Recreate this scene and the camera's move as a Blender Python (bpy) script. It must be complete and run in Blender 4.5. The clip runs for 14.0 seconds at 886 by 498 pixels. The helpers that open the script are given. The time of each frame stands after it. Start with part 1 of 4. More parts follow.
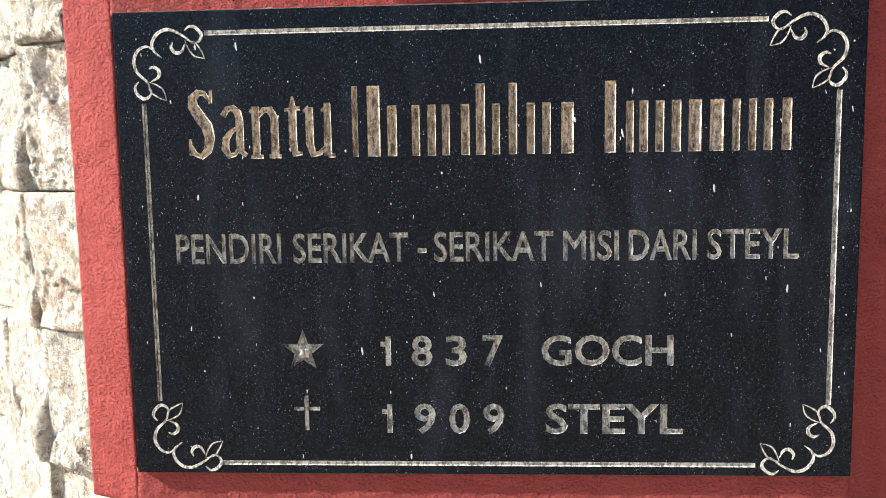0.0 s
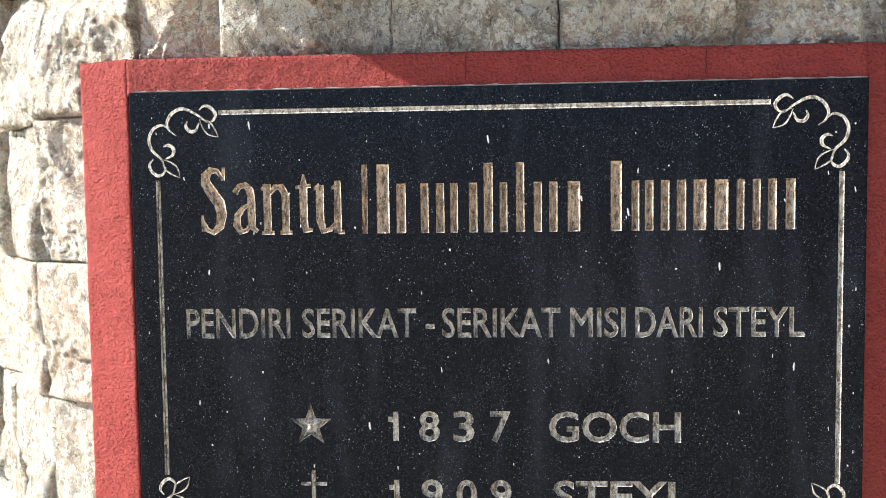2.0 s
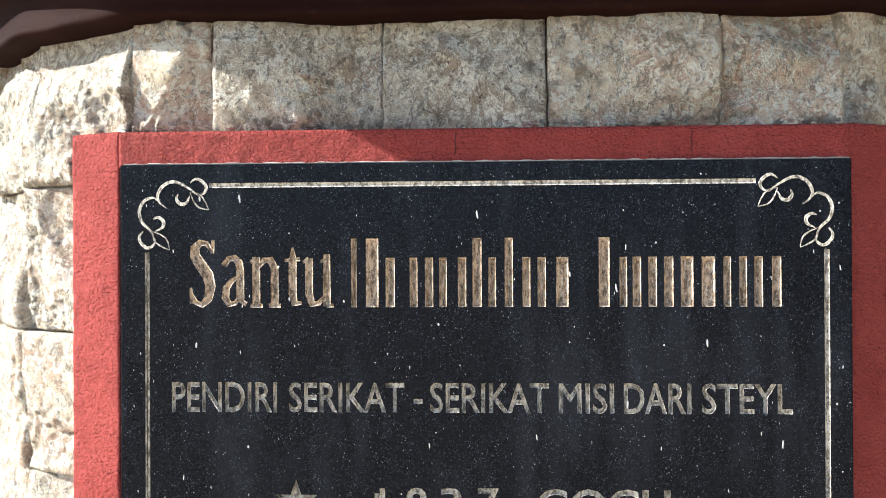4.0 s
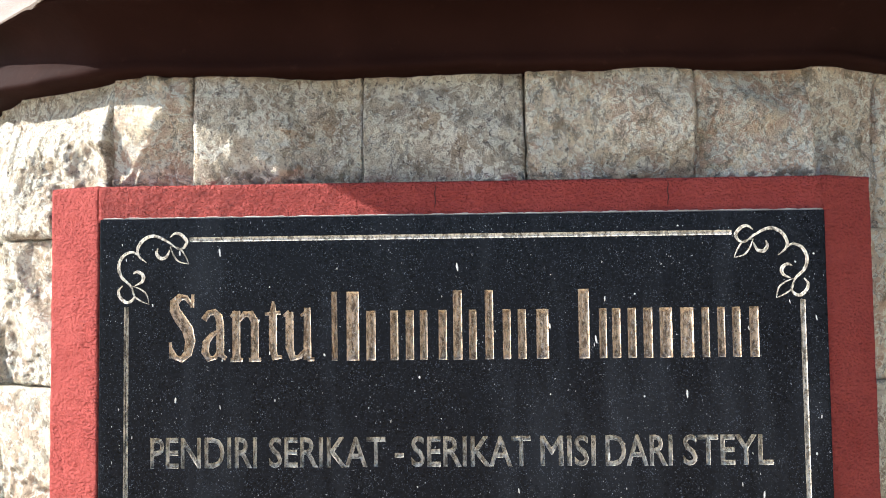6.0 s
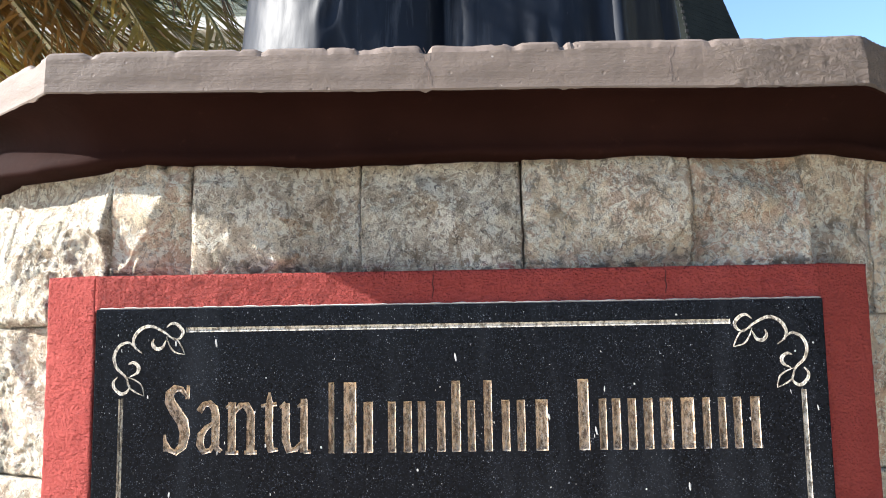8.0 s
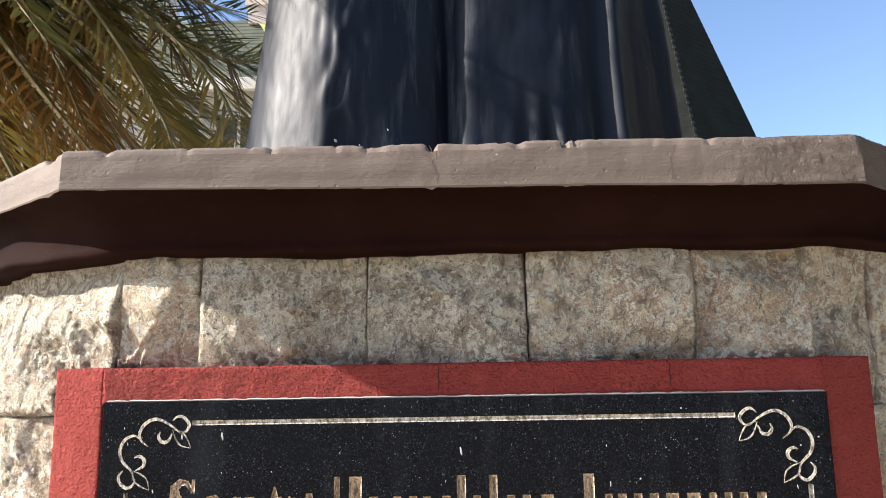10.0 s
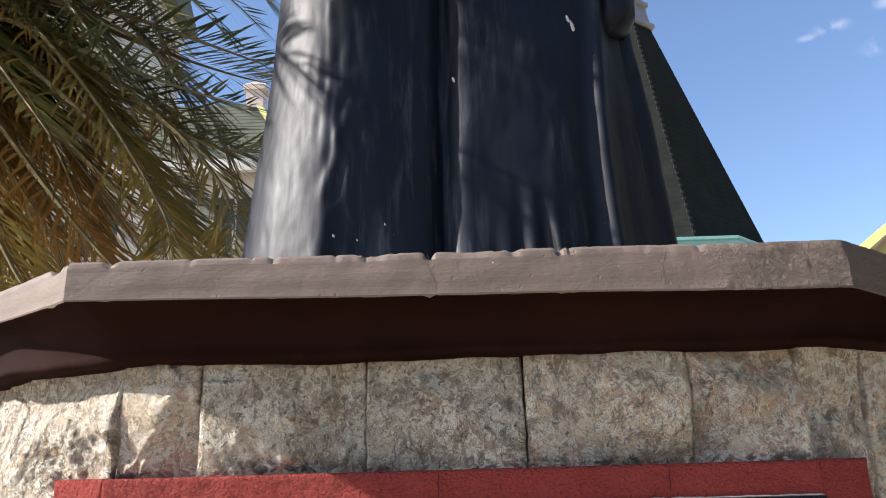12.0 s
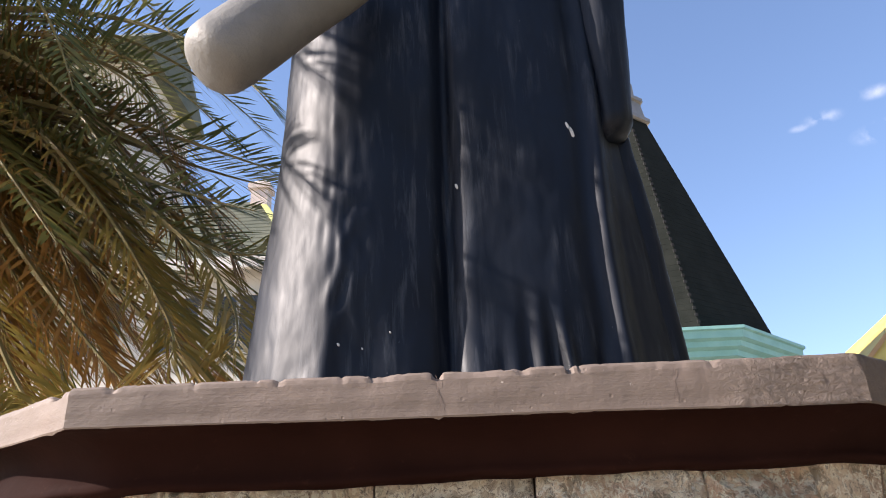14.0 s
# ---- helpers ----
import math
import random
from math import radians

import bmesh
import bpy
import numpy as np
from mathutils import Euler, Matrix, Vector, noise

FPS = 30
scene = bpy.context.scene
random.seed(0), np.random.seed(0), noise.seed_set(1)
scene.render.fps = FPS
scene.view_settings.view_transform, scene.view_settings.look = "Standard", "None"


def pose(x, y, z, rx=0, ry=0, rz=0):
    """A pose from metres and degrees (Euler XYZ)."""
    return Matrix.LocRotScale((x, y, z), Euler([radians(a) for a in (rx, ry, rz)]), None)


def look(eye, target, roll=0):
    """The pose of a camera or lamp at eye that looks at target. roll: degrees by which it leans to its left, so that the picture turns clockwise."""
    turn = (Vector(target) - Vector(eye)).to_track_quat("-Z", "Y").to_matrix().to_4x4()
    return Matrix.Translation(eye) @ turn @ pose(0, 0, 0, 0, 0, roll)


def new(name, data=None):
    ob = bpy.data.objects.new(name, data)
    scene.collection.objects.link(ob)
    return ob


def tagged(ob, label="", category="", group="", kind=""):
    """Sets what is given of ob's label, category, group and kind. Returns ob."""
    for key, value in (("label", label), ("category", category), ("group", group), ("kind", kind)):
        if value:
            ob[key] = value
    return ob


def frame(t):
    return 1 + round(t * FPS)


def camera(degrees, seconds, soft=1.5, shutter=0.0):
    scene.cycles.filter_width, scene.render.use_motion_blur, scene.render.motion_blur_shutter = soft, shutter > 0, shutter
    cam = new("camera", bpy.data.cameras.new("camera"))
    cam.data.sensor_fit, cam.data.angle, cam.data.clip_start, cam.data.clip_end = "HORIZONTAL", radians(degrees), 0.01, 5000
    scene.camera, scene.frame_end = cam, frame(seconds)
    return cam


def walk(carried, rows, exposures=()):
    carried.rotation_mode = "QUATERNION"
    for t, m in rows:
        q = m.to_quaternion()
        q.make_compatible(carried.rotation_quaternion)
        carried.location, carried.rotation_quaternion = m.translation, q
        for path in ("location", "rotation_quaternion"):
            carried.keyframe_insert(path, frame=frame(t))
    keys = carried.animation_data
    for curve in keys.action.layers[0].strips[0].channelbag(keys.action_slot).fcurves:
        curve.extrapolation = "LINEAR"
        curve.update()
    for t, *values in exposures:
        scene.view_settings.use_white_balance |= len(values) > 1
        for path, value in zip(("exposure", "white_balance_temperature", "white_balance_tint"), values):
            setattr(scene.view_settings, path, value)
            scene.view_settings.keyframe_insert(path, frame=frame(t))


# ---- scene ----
cam = camera(58.1, 14.0, soft=1.0)
PATH = [
    (0, (0.005, -0.975, 1.16), (-0.106, 1.011, 0.949), -0.9),
    (0.5, (0.001, -0.978, 1.171), (-0.113, 1.01, 0.989), -0.9),
    (1, (-0.001, -0.978, 1.18), (-0.113, 1.012, 1.025), -0.8),
    (1.5, (-0.004, -0.979, 1.19), (-0.119, 1.014, 1.058), -0.8),
    (2, (0.001, -0.982, 1.205), (-0.119, 1.011, 1.095), -0.7),
    (2.5, (-0.001, -0.984, 1.215), (-0.112, 1.012, 1.147), -0.4),
    (3, (-0.001, -0.985, 1.224), (-0.109, 1.012, 1.192), -0.4),
    (5.5, (0.01, -0.98, 1.254), (-0.053, 1.018, 1.319), -0.4),
    (6, (0.009, -0.988, 1.261), (-0.047, 1.009, 1.355), -0.7),
    (6.5, (0.01, -0.992, 1.273), (-0.044, 1.004, 1.387), -0.7),
    (7, (0.008, -0.989, 1.279), (-0.045, 1.003, 1.448), -0.7),
    (7.5, (0.009, -0.989, 1.293), (-0.037, 1.001, 1.491), -0.9),
    (10, (0.005, -1.01, 1.354), (-0.043, 0.957, 1.712), -0.9),
    (10.5, (0.005, -1.018, 1.364), (-0.033, 0.942, 1.759), -0.8),
    (11, (0.005, -1.026, 1.371), (-0.029, 0.924, 1.816), -1.1),
    (11.5, (0.006, -1.033, 1.38), (-0.024, 0.906, 1.87), -1.3),
    (12, (0.003, -1.038, 1.388), (-0.028, 0.887, 1.931), -1.6),
    (12.5, (0.005, -1.035, 1.395), (-0.028, 0.873, 1.995), -1.8),
    (13, (0.0, -1.035, 1.403), (-0.036, 0.853, 2.062), -1.9),
    (13.5, (-0.001, -1.037, 1.411), (-0.033, 0.834, 2.117), -2.2),
    (14, (-0.001, -1.041, 1.422), (-0.03, 0.808, 2.184), -2.5),
]
EXPOSURES = [(0, 1.6, 5950, 9), (3.2, 1.7, 5950, 9), (5.5, 1.78, 5950, 9), (7.5, 1.8, 5950, 10), (10, 1.42, 6400, 13), (11, 1.42, 6400, 14), (12, 1.18, 6250, 15), (12.5, 1.22, 6350, 17), (14, 1.42, 6500, 19)]
walk(cam, [(t, look(eye, target, roll)) for t, eye, target, roll in PATH], EXPOSURES)

# ---- world, sun ----
SUN_TO = Vector((-6.0, -1.0, 3.8)).normalized()
sun_elev = math.asin(SUN_TO.z)
sun_rot = math.atan2(SUN_TO.x, SUN_TO.y)

world = bpy.data.worlds.new("sky")
scene.world = world
world.use_nodes = True
wn, wl = world.node_tree.nodes, world.node_tree.links
wn.clear()
w_out = wn.new("ShaderNodeOutputWorld")
w_bg = wn.new("ShaderNodeBackground")
w_sky = wn.new("ShaderNodeTexSky")
w_sky.sky_type = "NISHITA"
w_sky.sun_disc = False
w_sky.sun_elevation = sun_elev
w_sky.sun_rotation = sun_rot
w_sky.air_density = 1.0
w_sky.dust_density = 0.6
w_sky.ozone_density = 2.6
w_bg.inputs["Strength"].default_value = 0.10
w_co = wn.new("ShaderNodeTexCoord")
w_noise = wn.new("ShaderNodeTexNoise")
w_noise.inputs["Scale"].default_value = 26.0
w_noise.inputs["Detail"].default_value = 6.0
wl.new(w_co.outputs["Generated"], w_noise.inputs["Vector"])
# a few small wisps of cloud, and a thin veil
previous = w_sky.outputs["Color"]
for d, size, amount in (((0.535, 1, 0.586), 0.022, 0.6), ((0.622, 1, 0.561), 0.035, 0.7),
                        ((0.498, 1, 0.570), 0.012, 0.4), ((0.620, 1, 0.625), 0.022, 0.45)):
    v = Vector(d).normalized()
    sub = wn.new("ShaderNodeVectorMath")
    sub.operation = "SUBTRACT"
    sub.inputs[1].default_value = v
    wl.new(w_co.outputs["Generated"], sub.inputs[0])
    sq = wn.new("ShaderNodeVectorMath")
    sq.operation = "MULTIPLY"
    sq.inputs[1].default_value = (0.8, 0.8, 2.4)
    wl.new(sub.outputs[0], sq.inputs[0])
    ln = wn.new("ShaderNodeVectorMath")
    ln.operation = "LENGTH"
    wl.new(sq.outputs[0], ln.inputs[0])
    mr = wn.new("ShaderNodeMapRange")
    mr.interpolation_type = "SMOOTHSTEP"
    mr.inputs["From Min"].default_value = size
    mr.inputs["From Max"].default_value = 0.0
    wl.new(ln.outputs["Value"], mr.inputs["Value"])
    mu = wn.new("ShaderNodeMath")
    mu.operation = "MULTIPLY"
    wl.new(mr.outputs[0], mu.inputs[0])
    mn = wn.new("ShaderNodeMapRange")
    mn.inputs["From Min"].default_value = 0.42
    mn.inputs["From Max"].default_value = 0.62
    mn.inputs["To Max"].default_value = amount
    wl.new(w_noise.outputs["Fac"], mn.inputs["Value"])
    wl.new(mn.outputs[0], mu.inputs[1])
    mx = wn.new("ShaderNodeMix")
    mx.data_type = "RGBA"
    wl.new(mu.outputs[0], mx.inputs["Factor"])
    wl.new(previous, mx.inputs["A"])
    mx.inputs["B"].default_value = (5.5, 5.6, 5.9, 1)
    previous = mx.outputs["Result"]
wl.new(previous, w_bg.inputs["Color"])
wl.new(w_bg.outputs[0], w_out.inputs[0])

sun_data = bpy.data.lights.new("sun", "SUN")
sun_data.energy = 5.0
sun_data.angle = radians(0.53)
sun_data.color = (1.0, 0.93, 0.82)
sun = new("sun", sun_data)
sun.matrix_world = look(SUN_TO * 40, (0, 0, 0))


# ---- materials ----
class Mat:
    """A small builder of node materials in object or world-sized coordinates."""

    def __init__(self, name, rough=0.6, metal=0.0, spec=0.5):
        self.m = bpy.data.materials.new(name)
        self.m.use_nodes = True
        self.n, self.l = self.m.node_tree.nodes, self.m.node_tree.links
        self.b = self.n["Principled BSDF"]
        self.b.inputs["Roughness"].default_value = rough
        self.b.inputs["Metallic"].default_value = metal
        self.b.inputs["Specular IOR Level"].default_value = spec
        geo = self.n.new("ShaderNodeNewGeometry")
        self.pos, self.island = geo.outputs["Position"], geo.outputs["Random Per Island"]
        self.rand = self.n.new("ShaderNodeObjectInfo").outputs["Random"]

    def mapped(self, scale=(1, 1, 1), shift=False):
        mp = self.n.new("ShaderNodeMapping")
        mp.inputs["Scale"].default_value = scale
        self.l.new(self.pos, mp.inputs["Vector"])
        if shift:
            cm = self.n.new("ShaderNodeCombineXYZ")
            mu = self.math("MULTIPLY", self.rand, 37.0)
            for k in range(3):
                self.l.new(mu, cm.inputs[k])
            self.l.new(cm.outputs[0], mp.inputs["Location"])
        return mp.outputs[0]

    def noise(self, scale, detail=4.0, rough=0.55, vec=None, dist=0.0):
        t = self.n.new("ShaderNodeTexNoise")
        t.inputs["Scale"].default_value = scale
        t.inputs["Detail"].default_value = detail
        t.inputs["Roughness"].default_value = rough
        t.inputs["Distortion"].default_value = dist
        self.l.new(vec if vec is not None else self.pos, t.inputs["Vector"])
        return t.outputs["Fac"]

    def warped(self, vec, scale, amount):
        t = self.n.new("ShaderNodeTexNoise")
        t.inputs["Scale"].default_value = scale
        t.inputs["Detail"].default_value = 5.0
        self.l.new(vec, t.inputs["Vector"])
        a = self.n.new("ShaderNodeVectorMath")
        a.operation = "MULTIPLY_ADD"
        a.inputs[1].default_value = (amount, amount, amount)
        self.l.new(t.outputs["Color"], a.inputs[0])
        self.l.new(vec, a.inputs[2])
        return a.outputs[0]

    def cells(self, scale, vec=None, out="Distance", feature="F1"):
        t = self.n.new("ShaderNodeTexVoronoi")
        t.feature = feature
        t.inputs["Scale"].default_value = scale
        self.l.new(vec if vec is not None else self.pos, t.inputs["Vector"])
        return t.outputs[out]

    def math(self, op, a, b=0.0):
        t = self.n.new("ShaderNodeMath")
        t.operation = op
        for k, v in enumerate((a, b)):
            if isinstance(v, (int, float)):
                t.inputs[k].default_value = v
            else:
                self.l.new(v, t.inputs[k])
        return t.outputs[0]

    def remap(self, v, lo, hi, a=0.0, b=1.0):
        t = self.n.new("ShaderNodeMapRange")
        for k, x in zip(("From Min", "From Max", "To Min", "To Max"), (lo, hi, a, b)):
            t.inputs[k].default_value = x
        self.l.new(v, t.inputs["Value"])
        return t.outputs[0]

    def mix(self, fac, a, b, mode="MIX"):
        t = self.n.new("ShaderNodeMix")
        t.data_type = "RGBA"
        t.blend_type = mode
        for key, v in (("Factor", fac), ("A", a), ("B", b)):
            if isinstance(v, (int, float)):
                t.inputs[key].default_value = v
            elif isinstance(v, tuple):
                t.inputs[key].default_value = (*v, 1)
            else:
                self.l.new(v, t.inputs[key])
        return t.outputs["Result"]

    def color(self, c):
        if isinstance(c, tuple):
            self.b.inputs["Base Color"].default_value = (*c, 1)
        else:
            self.l.new(c, self.b.inputs["Base Color"])
        return self

    def rough(self, v):
        self.l.new(v, self.b.inputs["Roughness"])
        return self

    def bump(self, height, strength=0.5, distance=0.002):
        t = self.n.new("ShaderNodeBump")
        t.inputs["Strength"].default_value = strength
        t.inputs["Distance"].default_value = distance
        self.l.new(height, t.inputs["Height"])
        if self.b.inputs["Normal"].is_linked:
            self.l.new(self.b.inputs["Normal"].links[0].from_socket, t.inputs["Normal"])
        self.l.new(t.outputs[0], self.b.inputs["Normal"])
        return self


def stone_material():
    m = Mat("limestone", 0.85, spec=0.2)
    v = m.mapped(shift=True)
    w = m.warped(v, 45, 0.030)
    # cream rock, tan and pinkish in some blocks, greyer in others
    cream = m.mix(m.remap(m.rand, 0.1, 0.9), (0.92, 0.76, 0.54), (0.82, 0.72, 0.56))
    tan = m.mix(m.remap(m.rand, 0.2, 0.8), (0.70, 0.48, 0.325), (0.53, 0.42, 0.295))
    base = m.mix(m.remap(m.noise(17, 9, 0.72, v, 0.8), 0.45, 0.56), tan, cream)
    base = m.mix(m.remap(m.cells(120, w, "Color"), 0.2, 0.8, 0.0, 0.30), base, (0.97, 0.89, 0.74))
    pale = m.noise(62, 8, 0.68, w, 1.2)
    base = m.mix(m.remap(pale, 0.50, 0.53, 0, 0.95), base, (1.0, 0.94, 0.80))
    olive = m.noise(44, 10, 0.80, m.mapped((1.2, 1, 0.8), True), 0.5)
    base = m.mix(m.remap(olive, 0.535, 0.57, 0, 0.66), base, (0.25, 0.20, 0.135))
    rust = m.noise(13, 8, 0.76, m.mapped((1.2, 1, 1.7)), 0.7)
    base = m.mix(m.remap(rust, 0.60, 0.66, 0, 0.7), base, (0.46, 0.25, 0.10))
    # wandering dark cracks and pits, with crevice shade put into their colour
    vein = m.math("ABSOLUTE", m.math("SUBTRACT", m.noise(26, 7, 0.62, w, 1.8), 0.5))
    gate = m.remap(m.noise(19, 4, 0.6, v), 0.46, 0.58)
    base = m.mix(m.math("MULTIPLY", gate, m.remap(vein, 0.013, 0.002, 0, 0.65)), base, (0.15, 0.115, 0.085))
    pits = m.noise(130, 7, 0.76, v, 0.6)
    rough_one = m.remap(m.rand, 0, 1, 0.5, 1.0)
    base = m.mix(m.math("MULTIPLY", rough_one, m.remap(pits, 0.575, 0.61, 0, 0.9)), base, (0.12, 0.092, 0.07))
    # black and red paint smeared on the stone above the plaster border
    xyz = m.n.new("ShaderNodeSeparateXYZ")
    m.l.new(m.pos, xyz.inputs[0])
    low = m.math("MULTIPLY", m.remap(xyz.outputs[2], 1.415, 1.398), m.remap(xyz.outputs[1], 0.06, 0.045))
    smear = m.noise(30, 6, 0.65, m.mapped((1, 1, 1.6)), 0.8)
    base = m.mix(m.math("MULTIPLY", low, m.remap(smear, 0.54, 0.59, 0, 0.8)), base, (0.055, 0.05, 0.05))
    base = m.mix(m.math("MULTIPLY", m.remap(xyz.outputs[2], 1.408, 1.397), m.math("MULTIPLY", m.remap(xyz.outputs[1], 0.06, 0.045), m.remap(smear, 0.47, 0.41, 0, 0.8))), base, (0.28, 0.06, 0.05))
    m.color(base)
    m.bump(m.cells(85, w, "Color"), 0.5, 0.004)
    patchy = m.remap(m.noise(12, 4, 0.6, v), 0.42, 0.58, 0.3, 1.0)
    m.bump(m.math("MULTIPLY", patchy, m.noise(48, 9, 0.70, w, 0.8)), 1.0, 0.036)
    m.bump(pale, 0.8, 0.009)
    m.bump(pits, 1.0, 0.010)
    m.bump(m.remap(vein, 0.0, 0.02), 0.6, 0.003)
    return m.m


def red_paint():
    m = Mat("red_masonry_paint", 0.8, spec=0.15)
    f = m.noise(160, 5, 0.7, m.mapped((1, 1, 1.4)), 0.5)
    c = m.mix(m.remap(m.noise(14, 5), 0.3, 0.7), (0.285, 0.046, 0.038), (0.35, 0.066, 0.054))
    c = m.mix(m.remap(f, 0.6, 0.8, 0, 0.5), c, (0.22, 0.035, 0.03))
    c = m.mix(m.remap(m.noise(60, 6, 0.75), 0.68, 0.8, 0, 0.5), c, (0.55, 0.25, 0.2))
    m.color(c)
    m.bump(f, 1.0, 0.008)
    m.bump(m.cells(210, m.mapped((1, 1, 1.3))), 0.7, 0.003)
    m.bump(m.noise(75, 5, 0.65, m.mapped((1.2, 1, 0.8))), 0.6, 0.004)
    return m.m


def slab_paint():
    m = Mat("mauve_concrete_paint", 0.7, spec=0.3)
    c = m.mix(m.remap(m.noise(9, 5), 0.3, 0.7), (0.130, 0.102, 0.083), (0.170, 0.132, 0.108))
    c = m.mix(m.remap(m.noise(40, 5, 0.7, m.mapped((1, 1, 5))), 0.55, 0.75, 0, 0.5), c, (0.15, 0.115, 0.105))
    c = m.mix(m.remap(m.noise(90, 5, 0.7), 0.68, 0.78, 0, 0.8), c, (0.60, 0.55, 0.50))
    m.color(c)
    m.bump(m.noise(150, 5, 0.65, m.mapped((0.6, 1, 1.6))), 0.35, 0.0015)
    m.bump(m.noise(30, 5, 0.65), 0.35, 0.004)
    m.bump(m.math("MAXIMUM", m.remap(m.cells(55), 0.04, 0.14), m.remap(m.noise(9, 3), 0.45, 0.56)), 0.4, 0.002)
    m.bump(m.noise(240, 4, 0.6, m.mapped((0.05, 1, 1.6))), 0.25, 0.0014)
    # rough-cast patch at one end
    xyz = m.n.new("ShaderNodeSeparateXYZ")
    m.l.new(m.pos, xyz.inputs[0])
    patch = m.remap(xyz.outputs[0], 0.30, 0.40)
    m.bump(m.math("MULTIPLY", patch, m.noise(95, 6, 0.7, m.mapped((0.8, 1, 1.2)), 0.6)), 1.0, 0.012)
    return m.m


def cove_paint():
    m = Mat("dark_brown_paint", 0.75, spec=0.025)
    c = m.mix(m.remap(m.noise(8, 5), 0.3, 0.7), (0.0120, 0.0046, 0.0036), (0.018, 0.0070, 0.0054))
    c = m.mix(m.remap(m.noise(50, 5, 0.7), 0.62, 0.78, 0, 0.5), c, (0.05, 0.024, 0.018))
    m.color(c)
    m.bump(m.noise(45, 5, 0.6), 0.4, 0.003)
    return m.m


def granite():
    m = Mat("polished_black_granite", 0.22, spec=0.09)
    c = m.mix(m.remap(m.noise(260, 4, 0.7), 0.4, 0.7), (0.0018, 0.0020, 0.0029), (0.0070, 0.0080, 0.0120))
    c = m.mix(m.math("MULTIPLY", m.remap(m.cells(420), 0.30, 0.06, 0, 0.8), m.remap(m.noise(40, 4, 0.7), 0.38, 0.65, 0.2, 1.0)), c, (0.13, 0.145, 0.185))
    c = m.mix(m.math("MULTIPLY", m.remap(m.cells(210, m.mapped((1, 1, 0.7))), 0.13, 0.06, 0, 1.0), m.remap(m.noise(25, 4, 0.7), 0.42, 0.62, 0.0, 0.9)), c, (0.45, 0.46, 0.48))
    c = m.mix(m.remap(m.noise(7, 3, 0.6, m.mapped((1.6, 1, 0.35))), 0.52, 0.72, 0, 0.03), c, (0.30, 0.34, 0.40))
    m.color(c)
    m.rough(m.remap(m.noise(18, 5, 0.65), 0.3, 0.7, 0.2, 0.36))
    m.bump(m.noise(420, 3, 0.6), 0.12, 0.0006)
    return m.m


def carved_paint(name, light, dark, worn):
    m = Mat(name, 0.6, spec=0.35)
    # worn paint, its contrast raised to suggest lit edges and shaded cuts
    c = m.mix(m.remap(m.noise(150, 6, 0.75, m.mapped((1.3, 1, 0.45))), 0.44, 0.56), tuple(x * 1.25 for x in light), tuple(x * 0.7 for x in dark))
    c = m.mix(m.remap(m.noise(260, 5, 0.75), 0.52, 0.60, 0, 0.85), c, worn)
    c = m.mix(m.remap(m.noise(170, 6, 0.78, m.mapped((1.4, 1, 0.8))), 0.55, 0.61, 0, 0.85), c, tuple(x * 0.22 for x in dark))
    m.color(c)
    m.bump(m.noise(300, 4, 0.7), 1.0, 0.003)
    return m.m


def robe_paint():
    m = Mat("glossy_black_paint", 0.42, spec=0.25)
    c = m.mix(m.remap(m.noise(3.0, 4), 0.35, 0.7), (0.0022, 0.0042, 0.0090), (0.0045, 0.0080, 0.0165))
    # pale dust washed down in runs
    dust = m.noise(24, 6, 0.72, m.mapped((1.5, 1, 0.14)), 0.4)
    where = m.remap(m.noise(4.0, 3, 0.6, m.mapped((1, 1, 0.7))), 0.42, 0.62)
    c = m.mix(m.math("MULTIPLY", where, m.remap(dust, 0.50, 0.68, 0, 0.5)), c, (0.075, 0.082, 0.094))
    c = m.mix(m.remap(m.cells(26, m.mapped((1, 1, 0.7))), 0.022, 0.014, 0, 0.6), c, (0.4, 0.39, 0.37))
    m.color(c)
    m.rough(m.remap(m.noise(9, 5, 0.6, m.mapped((1, 1, 0.5))), 0.3, 0.7, 0.44, 0.60))
    m.bump(m.noise(6, 1, 0.4, m.mapped((1.2, 1, 0.5))), 0.2, 0.015)
    m.bump(m.noise(13, 1, 0.4, m.mapped((1.2, 1, 0.35))), 0.2, 0.007)
    m.bump(m.noise(55, 3, 0.5, m.mapped((1, 1, 0.35))), 0.25, 0.002)
    return m.m


def plain(name, a, b, rough=0.6, scale=6.0, fine=60.0, bump=0.4, depth=0.004, spec=0.4, stretch=(1, 1, 1)):
    m = Mat(name, rough, spec=spec)
    c = m.mix(m.remap(m.noise(scale, 4, 0.6, m.mapped(stretch)), 0.32, 0.7), a, b)
    c = m.mix(m.remap(m.noise(fine, 4, 0.7, m.mapped(stretch)), 0.6, 0.8, 0, 0.4), c, tuple(x * 0.6 for x in a))
    m.color(c)
    m.bump(m.noise(fine, 4, 0.65, m.mapped(stretch)), bump, depth)
    return m.m


